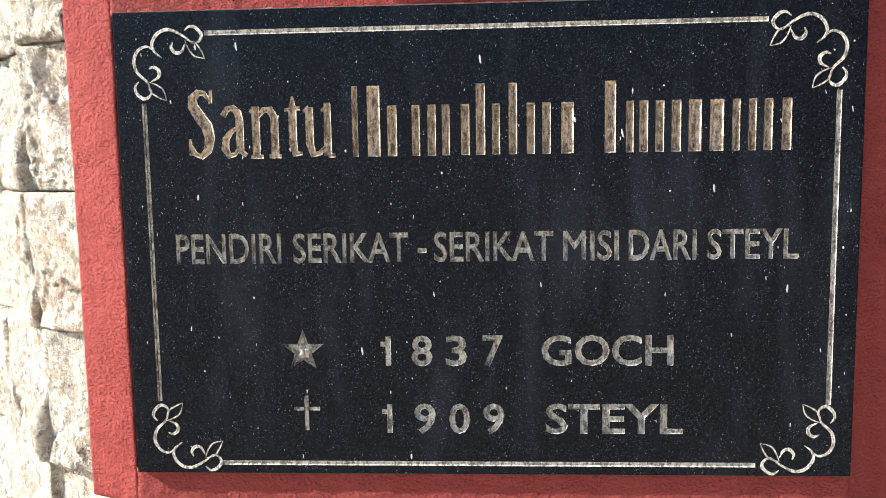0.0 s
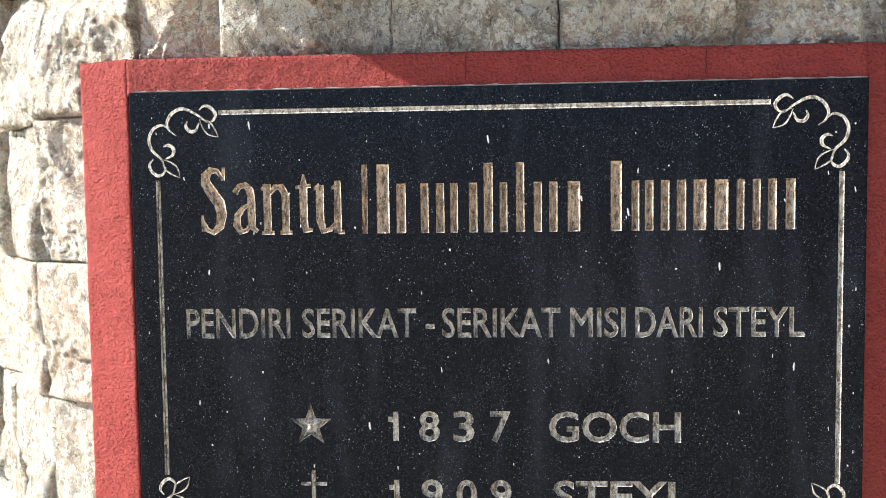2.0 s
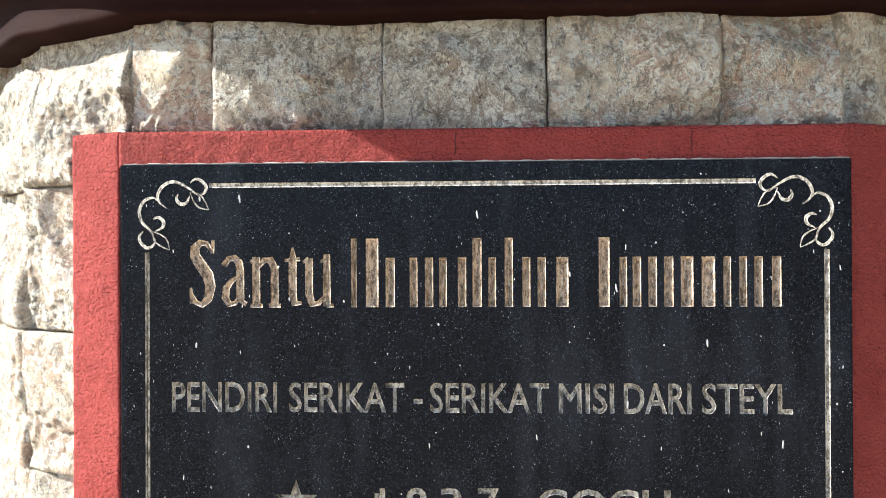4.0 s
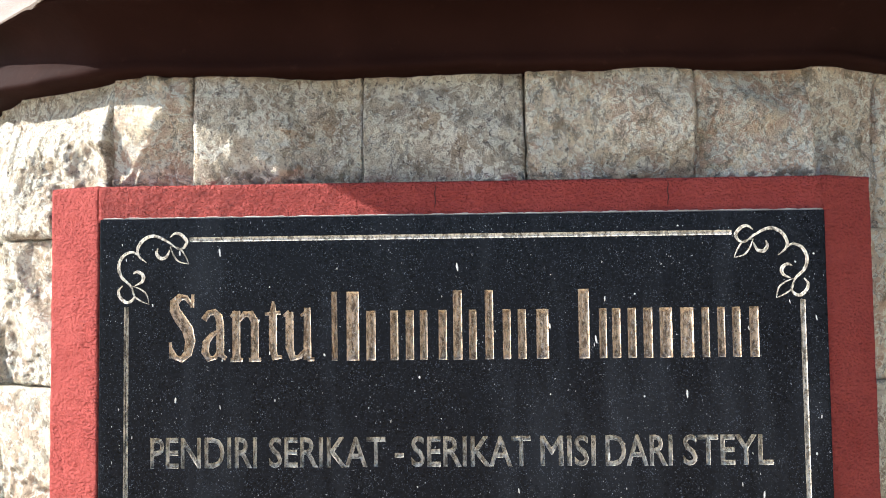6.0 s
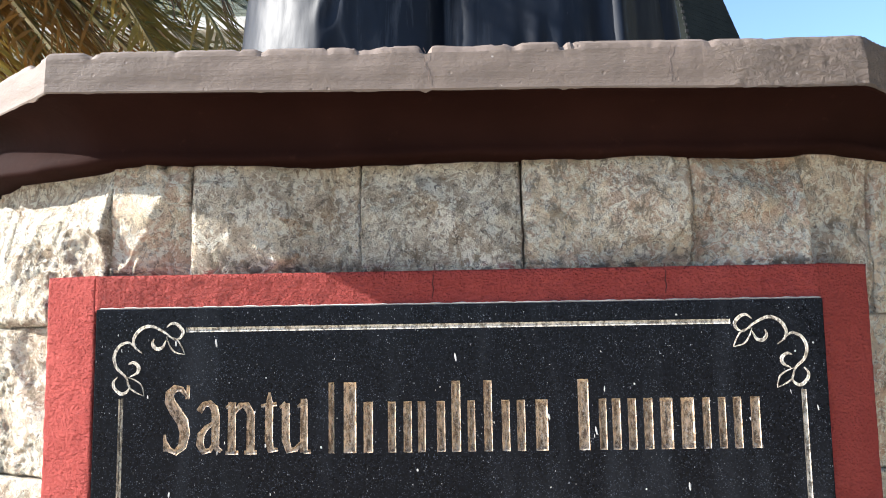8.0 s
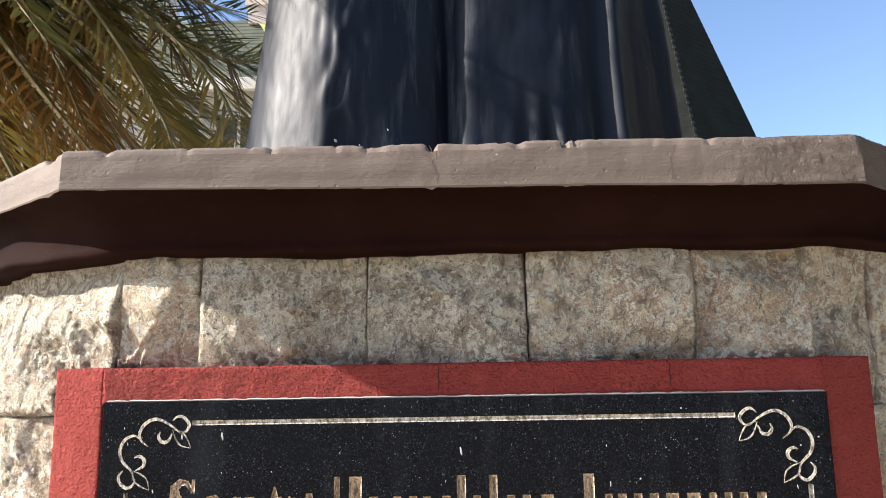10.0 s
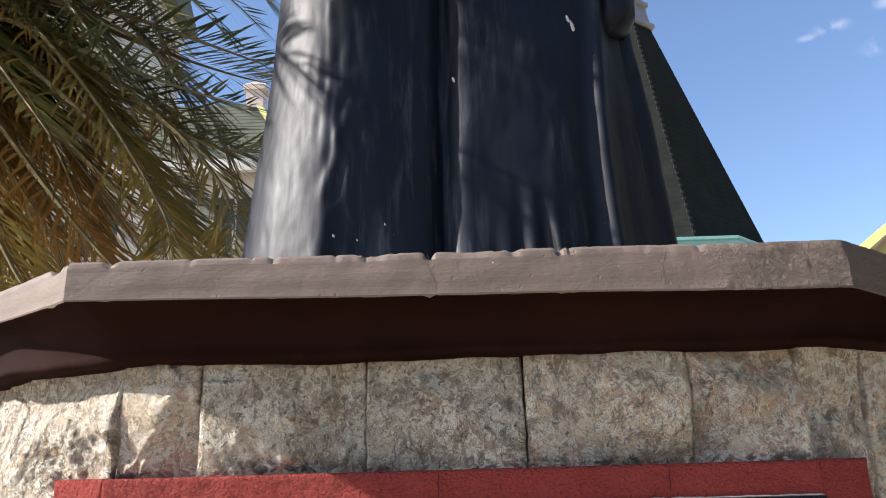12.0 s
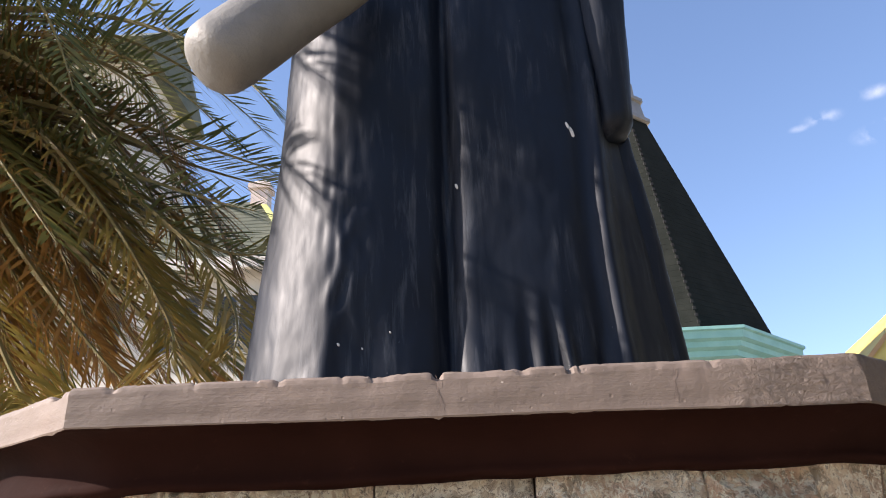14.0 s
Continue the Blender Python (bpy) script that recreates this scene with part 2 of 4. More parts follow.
def leaf_material(name, a, b, c):
    m = Mat(name, 0.42, spec=0.4)
    k = m.mix(m.remap(m.island, 0.0, 0.7), a, b)
    k = m.mix(m.remap(m.island, 0.72, 1.0), k, c)
    k = m.mix(m.remap(m.noise(7, 3), 0.4, 0.75, 0, 0.5), k, c)
    m.color(k)
    m.b.inputs["Transmission Weight"].default_value = 0.0
    tr = m.n.new("ShaderNodeBsdfTranslucent")
    m.l.new(k, tr.inputs["Color"])
    ms = m.n.new("ShaderNodeMixShader")
    ms.inputs[0].default_value = 0.48
    m.l.new(m.b.outputs[0], ms.inputs[1])
    m.l.new(tr.outputs[0], ms.inputs[2])
    m.l.new(ms.outputs[0], m.n["Material Output"].inputs["Surface"])
    return m.m


M_STONE = stone_material()
M_RED = red_paint()
M_SLAB = slab_paint()
M_COVE = cove_paint()
M_GRANITE = granite()
M_GOLD = carved_paint("worn_gold_carving", (0.58, 0.44, 0.30), (0.28, 0.19, 0.12), (0.74, 0.65, 0.54))
M_CREAM = carved_paint("worn_cream_carving", (0.58, 0.52, 0.43), (0.27, 0.225, 0.17), (0.72, 0.68, 0.60))
M_SPATTER = plain("white_paint_spatter", (0.55, 0.54, 0.51), (0.40, 0.39, 0.37), 0.7)
M_MORTAR = plain("mortar", (0.20, 0.18, 0.15), (0.28, 0.25, 0.21), 0.9)
M_ROBE = robe_paint()
M_SCROLL = plain("grey_stucco", (0.175, 0.17, 0.155), (0.125, 0.122, 0.113), 0.6, 9, 60, 0.5, 0.006)
# near-black, so the added wall sends little light back to the pedestal
M_SHADEWALL = plain("shade_wall_dark", (0.050, 0.055, 0.045), (0.075, 0.078, 0.062), 0.9, 1.5, 20)
M_GROUND = plain("warm_paving", (0.48, 0.41, 0.31), (0.41, 0.345, 0.26), 0.9, 0.8, 20, 0.5, 0.01)
M_TRUNK = plain("palm_bark", (0.16, 0.115, 0.07), (0.10, 0.07, 0.045), 0.9, 8, 40, 0.8, 0.02)
M_RACHIS = plain("palm_stalk", (0.15, 0.135, 0.045), (0.20, 0.14, 0.05), 0.5, 5, 60)
M_GREEN = leaf_material("green_frond", (0.080, 0.102, 0.034), (0.128, 0.142, 0.045), (0.24, 0.21, 0.065))
M_YELLOW = leaf_material("yellowing_frond", (0.155, 0.135, 0.038), (0.22, 0.170, 0.042), (0.34, 0.225, 0.052))
M_DRY = leaf_material("dry_frond", (0.155, 0.090, 0.035), (0.235, 0.130, 0.041), (0.39, 0.21, 0.05))
M_SHINGLE = plain("dark_green_shingle", (0.012, 0.014, 0.012), (0.019, 0.021, 0.018), 0.9, 1.2, 14, 0.6, 0.02, spec=0.04)
M_SHINGLE_DARK = plain("black_shingle_cap", (0.006, 0.006, 0.0055), (0.010, 0.010, 0.009), 0.75, 1.2, 14)
M_TEAL = plain("teal_gutter_paint", (0.17, 0.36, 0.33), (0.22, 0.43, 0.40), 0.55, 2, 25)
M_CREAMWALL = plain("cream_wall_paint", (0.58, 0.56, 0.50), (0.50, 0.47, 0.41), 0.8, 1.0, 14)
M_LEAD = plain("grey_metal_flashing", (0.15, 0.15, 0.15), (0.20, 0.20, 0.195), 0.5, 3, 30)
M_YELLOWPAINT = plain("yellow_roof_paint", (0.50, 0.36, 0.075), (0.56, 0.42, 0.12), 0.6, 1.5, 14)
M_ORANGE = plain("ochre_ridge_paint", (0.50, 0.28, 0.10), (0.42, 0.22, 0.09), 0.7, 1.5, 14)
M_TILE = plain("grey_green_roof_tile", (0.070, 0.080, 0.055), (0.11, 0.115, 0.08), 0.75, 2, 14)
M_PALEYELLOW = plain("pale_yellow_trim", (0.62, 0.62, 0.22), (0.55, 0.55, 0.2), 0.6)
M_PINK = plain("pale_chimney_plaster", (0.52, 0.44, 0.39), (0.58, 0.50, 0.45), 0.8)
M_GLASS = plain("dark_window_glass", (0.03, 0.035, 0.04), (0.05, 0.055, 0.06), 0.08, bump=0.02)


# ---- building helpers ----
def thing(name, at, label, category, group="", kind=""):
    ob = new(name)
    ob.location = at
    return tagged(ob, label, category, group, kind)


def place_of(ob):
    p = Vector(ob.location)
    while ob.parent:
        ob = ob.parent
        p = p + Vector(ob.location)
    return p


def part(name, bm, material, parent=None, label="", at=None, smooth=False):
    """Link a bmesh made in world coordinates as one mesh object under parent."""
    base = place_of(parent) if parent else Vector((0, 0, 0))
    at = Vector(at) if at is not None else base
    bmesh.ops.translate(bm, verts=bm.verts, vec=-at)
    me = bpy.data.meshes.new(name)
    bm.to_mesh(me)
    bm.free()
    for mat in material if isinstance(material, (list, tuple)) else [material]:
        me.materials.append(mat)
    if smooth:
        me.polygons.foreach_set("use_smooth", [True] * len(me.polygons))
    ob = new(name, me)
    ob.location = at - base
    if parent:
        ob.parent = parent
    if label:
        tagged(ob, label)
    return ob


def box(bm, x0, x1, y0, y1, z0, z1, bevel=0.0):
    r = bmesh.ops.create_cube(bm, size=1.0)
    vs = r["verts"]
    for v in vs:
        v.co = Vector(((x0 + x1) / 2 + v.co.x * (x1 - x0), (y0 + y1) / 2 + v.co.y * (y1 - y0), (z0 + z1) / 2 + v.co.z * (z1 - z0)))
    if bevel:
        es = list({e for v in vs for e in v.link_edges})
        bmesh.ops.bevel(bm, geom=es, offset=bevel, segments=2, affect="EDGES", profile=0.6)
    return vs


def grid_mesh(points, close_u=False, close_v=False):
    """A bmesh of quads over rows of points."""
    bm = bmesh.new()
    rows = [[bm.verts.new(p) for p in row] for row in points]
    nr, nc = len(rows), len(rows[0])
    for i in range(nr if close_v else nr - 1):
        for j in range(nc if close_u else nc - 1):
            a, b = rows[i], rows[(i + 1) % nr]
            bm.faces.new((a[j], a[(j + 1) % nc], b[(j + 1) % nc], b[j]))
    return bm, rows


# ---- the plan of the pedestal ----
FRONT_Y = 0.040
# the cap is an octagon; the stone wall below turns in two gentler steps at each corner: (turn, length) of each face
CAP_FACES = ((0, 0.91), (40, 0.75), (90, 0.90), (140, 0.75), (180, 0.91), (220, 0.75), (270, 0.90), (320, 0.75))
WALL_FACES = ((0, 0.91), (25, 0.20), (46, 0.53), (90, 0.928), (134, 0.53), (155, 0.20), (180, 0.91), (205, 0.20), (226, 0.53), (270, 0.928), (314, 0.53), (335, 0.20))


def plan(faces):
    """Corners clockwise from the front's right end, seen from above: the front runs to -x."""
    p = Vector((0.455, FRONT_Y))
    out = []
    for turn, length in faces:
        out.append(p.copy())
        a = radians(180 - turn)
        p = p + length * Vector((math.cos(a), math.sin(a)))
    return out


def face_axes(turn):
    a = radians(180 - turn)
    u = Vector((math.cos(a), math.sin(a)))
    return u, Vector((-u.y, u.x))


def grown(off, faces):
    """The plan of these faces, moved outwards by off."""
    out = []
    for k, p in enumerate(plan(faces)):
        n0, n1 = face_axes(faces[k - 1][0])[1], face_axes(faces[k][0])[1]
        d = (n0 + n1).normalized()
        out.append(p + d * (off / d.dot(n1)))
    return out


def ring(off, faces, step):
    """Points round the grown plan, at about even steps."""
    c = grown(off, faces)
    out = []
    for k, (_, length) in enumerate(faces):
        a, b = c[k], c[(k + 1) % len(c)]
        n = max(2, int(length / step))
        out += [a.lerp(b, i / n) for i in range(n)]
    return out


MIDDLE = Vector((0, 0.97))


def reach(off, faces, n, soft):
    """How far the grown plan reaches from the middle in each of n directions, eased."""
    c = grown(off, faces)
    out = []
    for i in range(n):
        d = Vector((math.cos(2 * math.pi * i / n), math.sin(2 * math.pi * i / n)))
        best = 0.0
        for a, b in zip(c, c[1:] + c[:1]):
            e = b - a
            den = d.x * e.y - d.y * e.x
            if abs(den) > 1e-9:
                w = a - MIDDLE
                t, s = (w.x * e.y - w.y * e.x) / den, (w.x * d.y - w.y * d.x) / den
                if t > 0 and -1e-6 <= s <= 1 + 1e-6:
                    best = max(best, t)
        out.append(best)
    for _ in range(soft):
        out = [(out[i - 1] + out[i] * 2 + out[(i + 1) % n]) / 4 for i in range(n)]
    return out


# ---- ground ----
bm = bmesh.new()
bmesh.ops.create_grid(bm, x_segments=8, y_segments=8, size=600)
tagged(part("ground", bm, M_GROUND), "dull sandy worn paved ground round the monument", "ground", kind="structure")

# an unseen plain dark wall, added to hold back light from the right
bm = bmesh.new()
box(bm, 4.0, 4.25, -9.0, 4.5, 0.0, 5.0, 0.02)
tagged(part("wall_east", bm, M_SHADEWALL), "dark grey-green unseen wall, added to block light from the right", "wall", kind="structure")

# ---- pedestal ----
pedestal = thing("pedestal", (0, 0.97, 0), "octagonal pedestal clad in rough cream limestone under a painted concrete cap", "pedestal")

TOP_Z, SLAB_Z, COVE_Z = 1.662, 1.609, 1.543
bm = bmesh.new()
core = grown(-0.055, WALL_FACES)
low = [bm.verts.new((p.x, p.y, 0.0)) for p in core]
high = [bm.verts.new((p.x, p.y, 1.60)) for p in core]
for k in range(len(core)):
    j = (k + 1) % len(core)
    bm.faces.new((low[k], high[k], high[j], low[j]))
bm.faces.new(high)
part("core", bm, M_MORTAR, pedestal, "grey mortar core between the stones")

# concave moulding below the cap
prof = [(-0.05, COVE_Z - 0.005), (0.024, COVE_Z - 0.005), (0.029, COVE_Z - 0.002), (0.031, COVE_Z + 0.003)]
for i in range(15):
    a = i / 14 * math.pi / 2
    prof.append((0.0295 + 0.073 * (1 - math.cos(a)), COVE_Z + 0.009 + 0.057 * math.sin(a)))
prof += [(0.100, SLAB_Z + 0.006), (-0.05, SLAB_Z + 0.006)]
rows = []
COVE_N = 480
for off, z in prof:
    up = max(0.0, min(1.0, (z - COVE_Z) / 0.066))
    blend = up ** 1.2
    wall_r, cap_r = reach(off, WALL_FACES, COVE_N, 3), reach(off, CAP_FACES, COVE_N, 1)
    row = []
    for i in range(COVE_N):
        r = wall_r[i] * (1 - blend) + cap_r[i] * blend
        p = MIDDLE + r * Vector((math.cos(2 * math.pi * i / COVE_N), math.sin(2 * math.pi * i / COVE_N)))
        sink = -0.012 * (p.x + 0.44) / 0.92 * up + 0.0035 * (1 - up) * noise.noise(Vector((p.x * 6, p.y * 6, z * 3)))
        if z < COVE_Z + 0.01:
            sink += 0.004 * noise.noise(Vector((p.x * 14, p.y * 14, 3.0)))
        row.append((p.x, p.y, z + sink))
    rows.append(row)
bm, _ = grid_mesh(rows, close_u=True)
bmesh.ops.recalc_face_normals(bm, faces=bm.faces)
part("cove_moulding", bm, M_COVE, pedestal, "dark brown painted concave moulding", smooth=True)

# cap slab with a chipped upper edge
NOTCHES = ((-0.031, 0.005, 0.010), (0.134, 0.004, 0.006), (-0.44, 0.006, 0.004), (0.02, 0.03, 0.002), (0.075, 0.007, 0.003),
           (-0.10, 0.012, 0.003), (-0.112, 0.003, 0.003), (0.31, 0.006, 0.002), (-0.335, 0.003, 0.002), (-0.23, 0.005, 0.003), (-0.52, 0.008, 0.009))


def lean(x, part_up):
    """How far the cap sinks towards its right end."""
    return -(x + 0.44) / 0.92 * (0.012 - 0.0105 * part_up)


def gauss(x, m, s):
    return math.exp(-((x - m) / s) ** 2)


def chip(p):
    v = max(0.0, noise.noise(Vector((p.x * 17, p.y * 17, 1.0))) - 0.35) * 0.003 + 0.0010 * min(1.0, max(0.0, noise.noise(Vector((p.x * 31, p.y * 31, 2.0))) - 0.35) * 4) + 0.0016 * min(1.0, max(0.0, noise.noise(Vector((p.x * 64, p.y * 64, 4.0))) - 0.42) * 9) + max(0.0, noise.noise(Vector((p.x * 170, p.y * 170, 7.0))) - 0.2) * 0.002
    if p.y < 0.1:
        for x, w, d in NOTCHES:
            v += d * math.exp(-((p.x - x) / w) ** 2)
    return v


slab_prof = [(-0.02, SLAB_Z + 0.003, 0), (0.094, SLAB_Z + 0.003, 0), (0.1030, SLAB_Z, 0.25), (0.104, SLAB_Z + 0.002, 0.05),
             (0.1035, SLAB_Z + 0.006, 0), (0.1035, SLAB_Z + 0.010, 0), (0.1035, SLAB_Z + 0.014, 0), (0.104, SLAB_Z + 0.018, 0),
             (0.104, SLAB_Z + 0.022, 0), (0.104, SLAB_Z + 0.026, 0), (0.104, SLAB_Z + 0.030, 0), (0.1035, SLAB_Z + 0.034, 0.05),
             (0.1035, SLAB_Z + 0.0385, 0.1), (0.1035, SLAB_Z + 0.043, 0.15), (0.1035, TOP_Z - 0.009, 0.55),
             (0.102, TOP_Z - 0.0035, 0.9), (0.098, TOP_Z, 1.0), (0.086, TOP_Z, 0.6), (0.05, TOP_Z, 0.1), (-0.1, TOP_Z, 0)]
rows = []
for off, z, c in slab_prof:
    row = []
    for p in ring(off, CAP_FACES, 0.0035):
        ch = chip(p) * c
        low_chip = max(0.0, noise.noise(Vector((p.x * 60, p.y * 60, 9.0))) - 0.5) * 0.006 if c == 0.25 else 0
        calm = 1 - gauss(p.x, -0.033, 0.015) - gauss(p.x, 0.262, 0.015) if p.y < 0 else 1
        rough = 0.0016 * calm * noise.noise(Vector((p.x * 16, p.y * 16, z * 30)))
        if p.x > 0.34 and p.y < 0:
            rough += 0.0007 * min(1, (p.x - 0.34) / 0.05) * noise.noise(Vector((p.x * 60, p.y * 60, z * 90))) + 0.0014 * noise.noise(Vector((p.x * 160, p.y * 160, z * 220)))
        d = (Vector((0, 0.97)) - p).normalized() * (ch * 0.9 + rough)
        row.append((p.x + d.x, p.y + d.y, z - ch + low_chip + lean(p.x, (z - SLAB_Z) / 0.053) + 0.0012 * noise.noise(Vector((p.x * 4, p.y * 4, 0)))))
    rows.append(row)
bm, vr = grid_mesh(rows, close_u=True)
bm.faces.new(vr[-1])
bmesh.ops.recalc_face_normals(bm, faces=bm.faces)
cap_ob = part("cap_slab", bm, M_SLAB, pedestal, "mauve-grey painted concrete cap slab with a chipped edge", smooth=True)
cap_ob.data.set_sharp_from_angle(angle=radians(28))


def hairline(name, points, width, parent, material, y_out, label):
    """A thin dark crack over a face that looks to -y."""
    bm = bmesh.new()
    prev = None
    for i, (x, z) in enumerate(points):
        w = width * (0.5 + 0.5 * math.sin(math.pi * (i + 0.6) / len(points)))
        a, b = bm.verts.new((x - w, y_out, z)), bm.verts.new((x + w, y_out, z))
        c = bm.verts.new((x, y_out + 0.0002, z))
        if prev:
            bm.faces.new((prev[0], prev[2], c, a))
            bm.faces.new((prev[2], prev[1], b, c))
        prev = (a, b, c)
    return part(name, bm, material, parent, label)


M_CRACK = plain("dark_crack", (0.16, 0.12, 0.105), (0.19, 0.145, 0.125), 0.95)
slab_y = FRONT_Y - 0.1044
random.seed(5)
for x0, tall in ((-0.033, 0.046), (0.262, 0.046)):
    pts = [(x0 + 0.0014 * math.sin(i * 1.3) + i * 0.0008 * (1 if x0 < 0 else -0.4), TOP_Z - 0.006 - tall * i / 9) for i in range(10)]
    hairline("crack", pts, 0.0004, cap_ob, M_CRACK, slab_y, "fine dark crack")


# ---- plaster surround of the plaque ----
surround = thing("plaque_surround", (0, 0.04, 0.72), "raised red-painted plaster border round a black plaque", "plaque frame")
PL_X, PL_Z0, PL_Z1 = 0.450, 0.769, 1.350
RX, RSX = 0.456, 0.532
RZ0, RZ1 = 0.722, 1.393
R_Y, R_SY, BACK = 0.008, 0.038, 0.11


def plaster(name, corners, n_u, n_v, seed, lift=0.0010):
    """A rough plaster face over four corners (bottom-left, bottom-right, top-right, top-left), with sides that go back."""
    bl, br, tr, tl = (Vector(c) for c in corners)
    normal = (br - bl).cross(tl - bl).normalized()
    rows = []
    for j in range(n_v + 1):
        v = j / n_v
        row = []
        for i in range(n_u + 1):
            u = i / n_u
            p = bl.lerp(br, u).lerp(tl.lerp(tr, u), v)
            q = p * 34 + Vector((seed, 0, 0))
            e = min(u * (br - bl).length, (1 - u) * (br - bl).length, v * (tl - bl).length, (1 - v) * (tl - bl).length)
            calm = 1 - gauss(p.x, -0.028, 0.012) - gauss(p.x, 0.262, 0.012)
            h = lift * calm * (noise.noise(q) + 0.7 * noise.noise(q * 2.6) + 0.5 * noise.noise(q * 6)) - 0.0014 * max(0.0, 1 - e / 0.003) ** 2
            row.append(p + normal * h)
        rows.append(row)
    bm, vr = grid_mesh(rows)
    rim = vr[0] + [r[-1] for r in vr[1:]] + vr[-1][-2::-1] + [r[0] for r in vr[-2:0:-1]]
    back = [bm.verts.new((v.co.x, BACK, v.co.z)) for v in rim]
    for i in range(len(rim)):
        k = (i + 1) % len(rim)
        bm.faces.new((rim[i], back[i], back[k], rim[k]))
    bmesh.ops.recalc_face_normals(bm, faces=bm.faces)
    return bm


top_band = part("top_band", plaster("t", ((-RX, R_Y, PL_Z1 - 0.003), (RX - 0.004, R_Y, PL_Z1 - 0.003), (RX - 0.004, R_Y, RZ1), (-RX, R_Y, RZ1)), 260, 14, 3), M_RED, surround, smooth=True)
part("bottom_band", plaster("b", ((-RX, R_Y, RZ0), (RX - 0.004, R_Y, RZ0), (RX - 0.004, R_Y, PL_Z0 + 0.003), (-RX, R_Y, PL_Z0 + 0.003)), 200, 12, 9), M_RED, surround, smooth=True)
part("side_band", plaster("l", ((-RSX, R_SY, RZ0), (-RX, R_Y + 0.001, RZ0), (-RX, R_Y + 0.001, RZ1 + 0.001), (-RSX, R_SY, RZ1 + 0.001)), 24, 190, 5), M_RED, surround, smooth=True)
part("side_band", plaster("r", ((RX - 0.004, R_Y + 0.001, RZ0), (RSX - 0.007, R_SY, RZ0), (RSX - 0.007, R_SY, RZ1 + 0.001), (RX - 0.004, R_Y + 0.001, RZ1 + 0.001)), 24, 190, 7), M_RED, surround, smooth=True)
bm = bmesh.new()
box(bm, -RX, RX - 0.004, 0.014, BACK, PL_Z0, PL_Z1)
part("backing", bm, M_MORTAR, surround, "grey mortar bed behind the plaque")
M_REDCRACK = plain("dark_red_crack", (0.05, 0.010, 0.009), (0.07, 0.016, 0.014), 0.95)
for x0 in (-0.028, 0.262):
    pts = [(x0 + 0.0007 * math.sin(i * 1.7), RZ1 - 0.004 - 0.03 * i / 7) for i in range(8)]
    hairline("crack", pts, 0.0008, top_band, M_REDCRACK, R_Y - 0.0004, "fine dark crack")

# ---- the plaque ----
plaque = thing("plaque", (0, 0.006, PL_Z0), "polished black granite plaque with worn gold and cream carved lettering", "plaque")


def text_solid(bm, body, x0, x1, z0, z1, depth, slope, fat=0.0):
    """Adds a word as a cutter with sloping sides, fitted to a rectangle of the plaque's face."""
    cu = bpy.data.curves.new("word", "FONT")
    cu.body = body
    cu.resolution_u = 3
    cu.size = 1.0
    flat = bpy.data.objects.new("word", cu)
    me = flat.to_mesh()
    xs = [v.co.x for v in me.vertices]
    ys = [v.co.y for v in me.vertices]
    bx0, bx1, by0, by1 = min(xs), max(xs), min(ys), max(ys)
    flat.to_mesh_clear()
    bpy.data.objects.remove(flat)
    k = (z1 - z0) / (by1 - by0)
    b = slope / k
    cu.bevel_depth = b
    cu.bevel_resolution = 0
    cu.offset = fat / k - b
    cu.extrude = 0.5
    ob = bpy.data.objects.new("word", cu)
    me = ob.to_mesh()
    t = bmesh.new()
    t.from_mesh(me)
    ob.to_mesh_clear()
    bpy.data.objects.remove(ob)
    bpy.data.curves.remove(cu)
    bmesh.ops.remove_doubles(t, verts=t.verts, dist=1e-5)
    for v in t.verts:
        x = x0 + (v.co.x - bx0) / (bx1 - bx0) * (x1 - x0)
        z = z0 + (v.co.y - by0) * k
        y = (depth if abs(v.co.z) > 0.5 + b * 0.5 else depth - slope * 0.8) if v.co.z < 0 else -0.01
        v.co = (x, y, z)
    bmesh.ops.recalc_face_normals(t, faces=t.faces)
    me = bpy.data.meshes.new("word")
    t.to_mesh(me)
    t.free()
    bm.from_mesh(me)
    bpy.data.meshes.remove(me)


def bar(bm, x0, x1, z0, z1, depth=0.0085, slope=0.0060, lean=0.0):
    w = min(slope, (x1 - x0) * 0.42, (z1 - z0) * 0.42)
    a = [bm.verts.new((x, -0.01, z)) for x, z in ((x0, z0), (x1, z0), (x1 + lean, z1), (x0 + lean, z1))]
    m = [bm.verts.new((x, 0.0004, z)) for x, z in ((x0, z0), (x1, z0), (x1 + lean, z1), (x0 + lean, z1))]
    d = [bm.verts.new((x, depth, z)) for x, z in ((x0 + w, z0 + w), (x1 - w, z0 + w), (x1 + lean - w, z1 - w), (x0 + lean + w, z1 - w))]
    made = [bm.faces.new(a), bm.faces.new(d)]
    for i in range(4):
        k = (i + 1) % 4
        made += [bm.faces.new((a[i], m[i], m[k], a[k])), bm.faces.new((m[i], d[i], d[k], m[k]))]
    bmesh.ops.recalc_face_normals(bm, faces=made)


CARVED = []          # (name, label, material, bmesh of cutters)
title = bmesh.new()


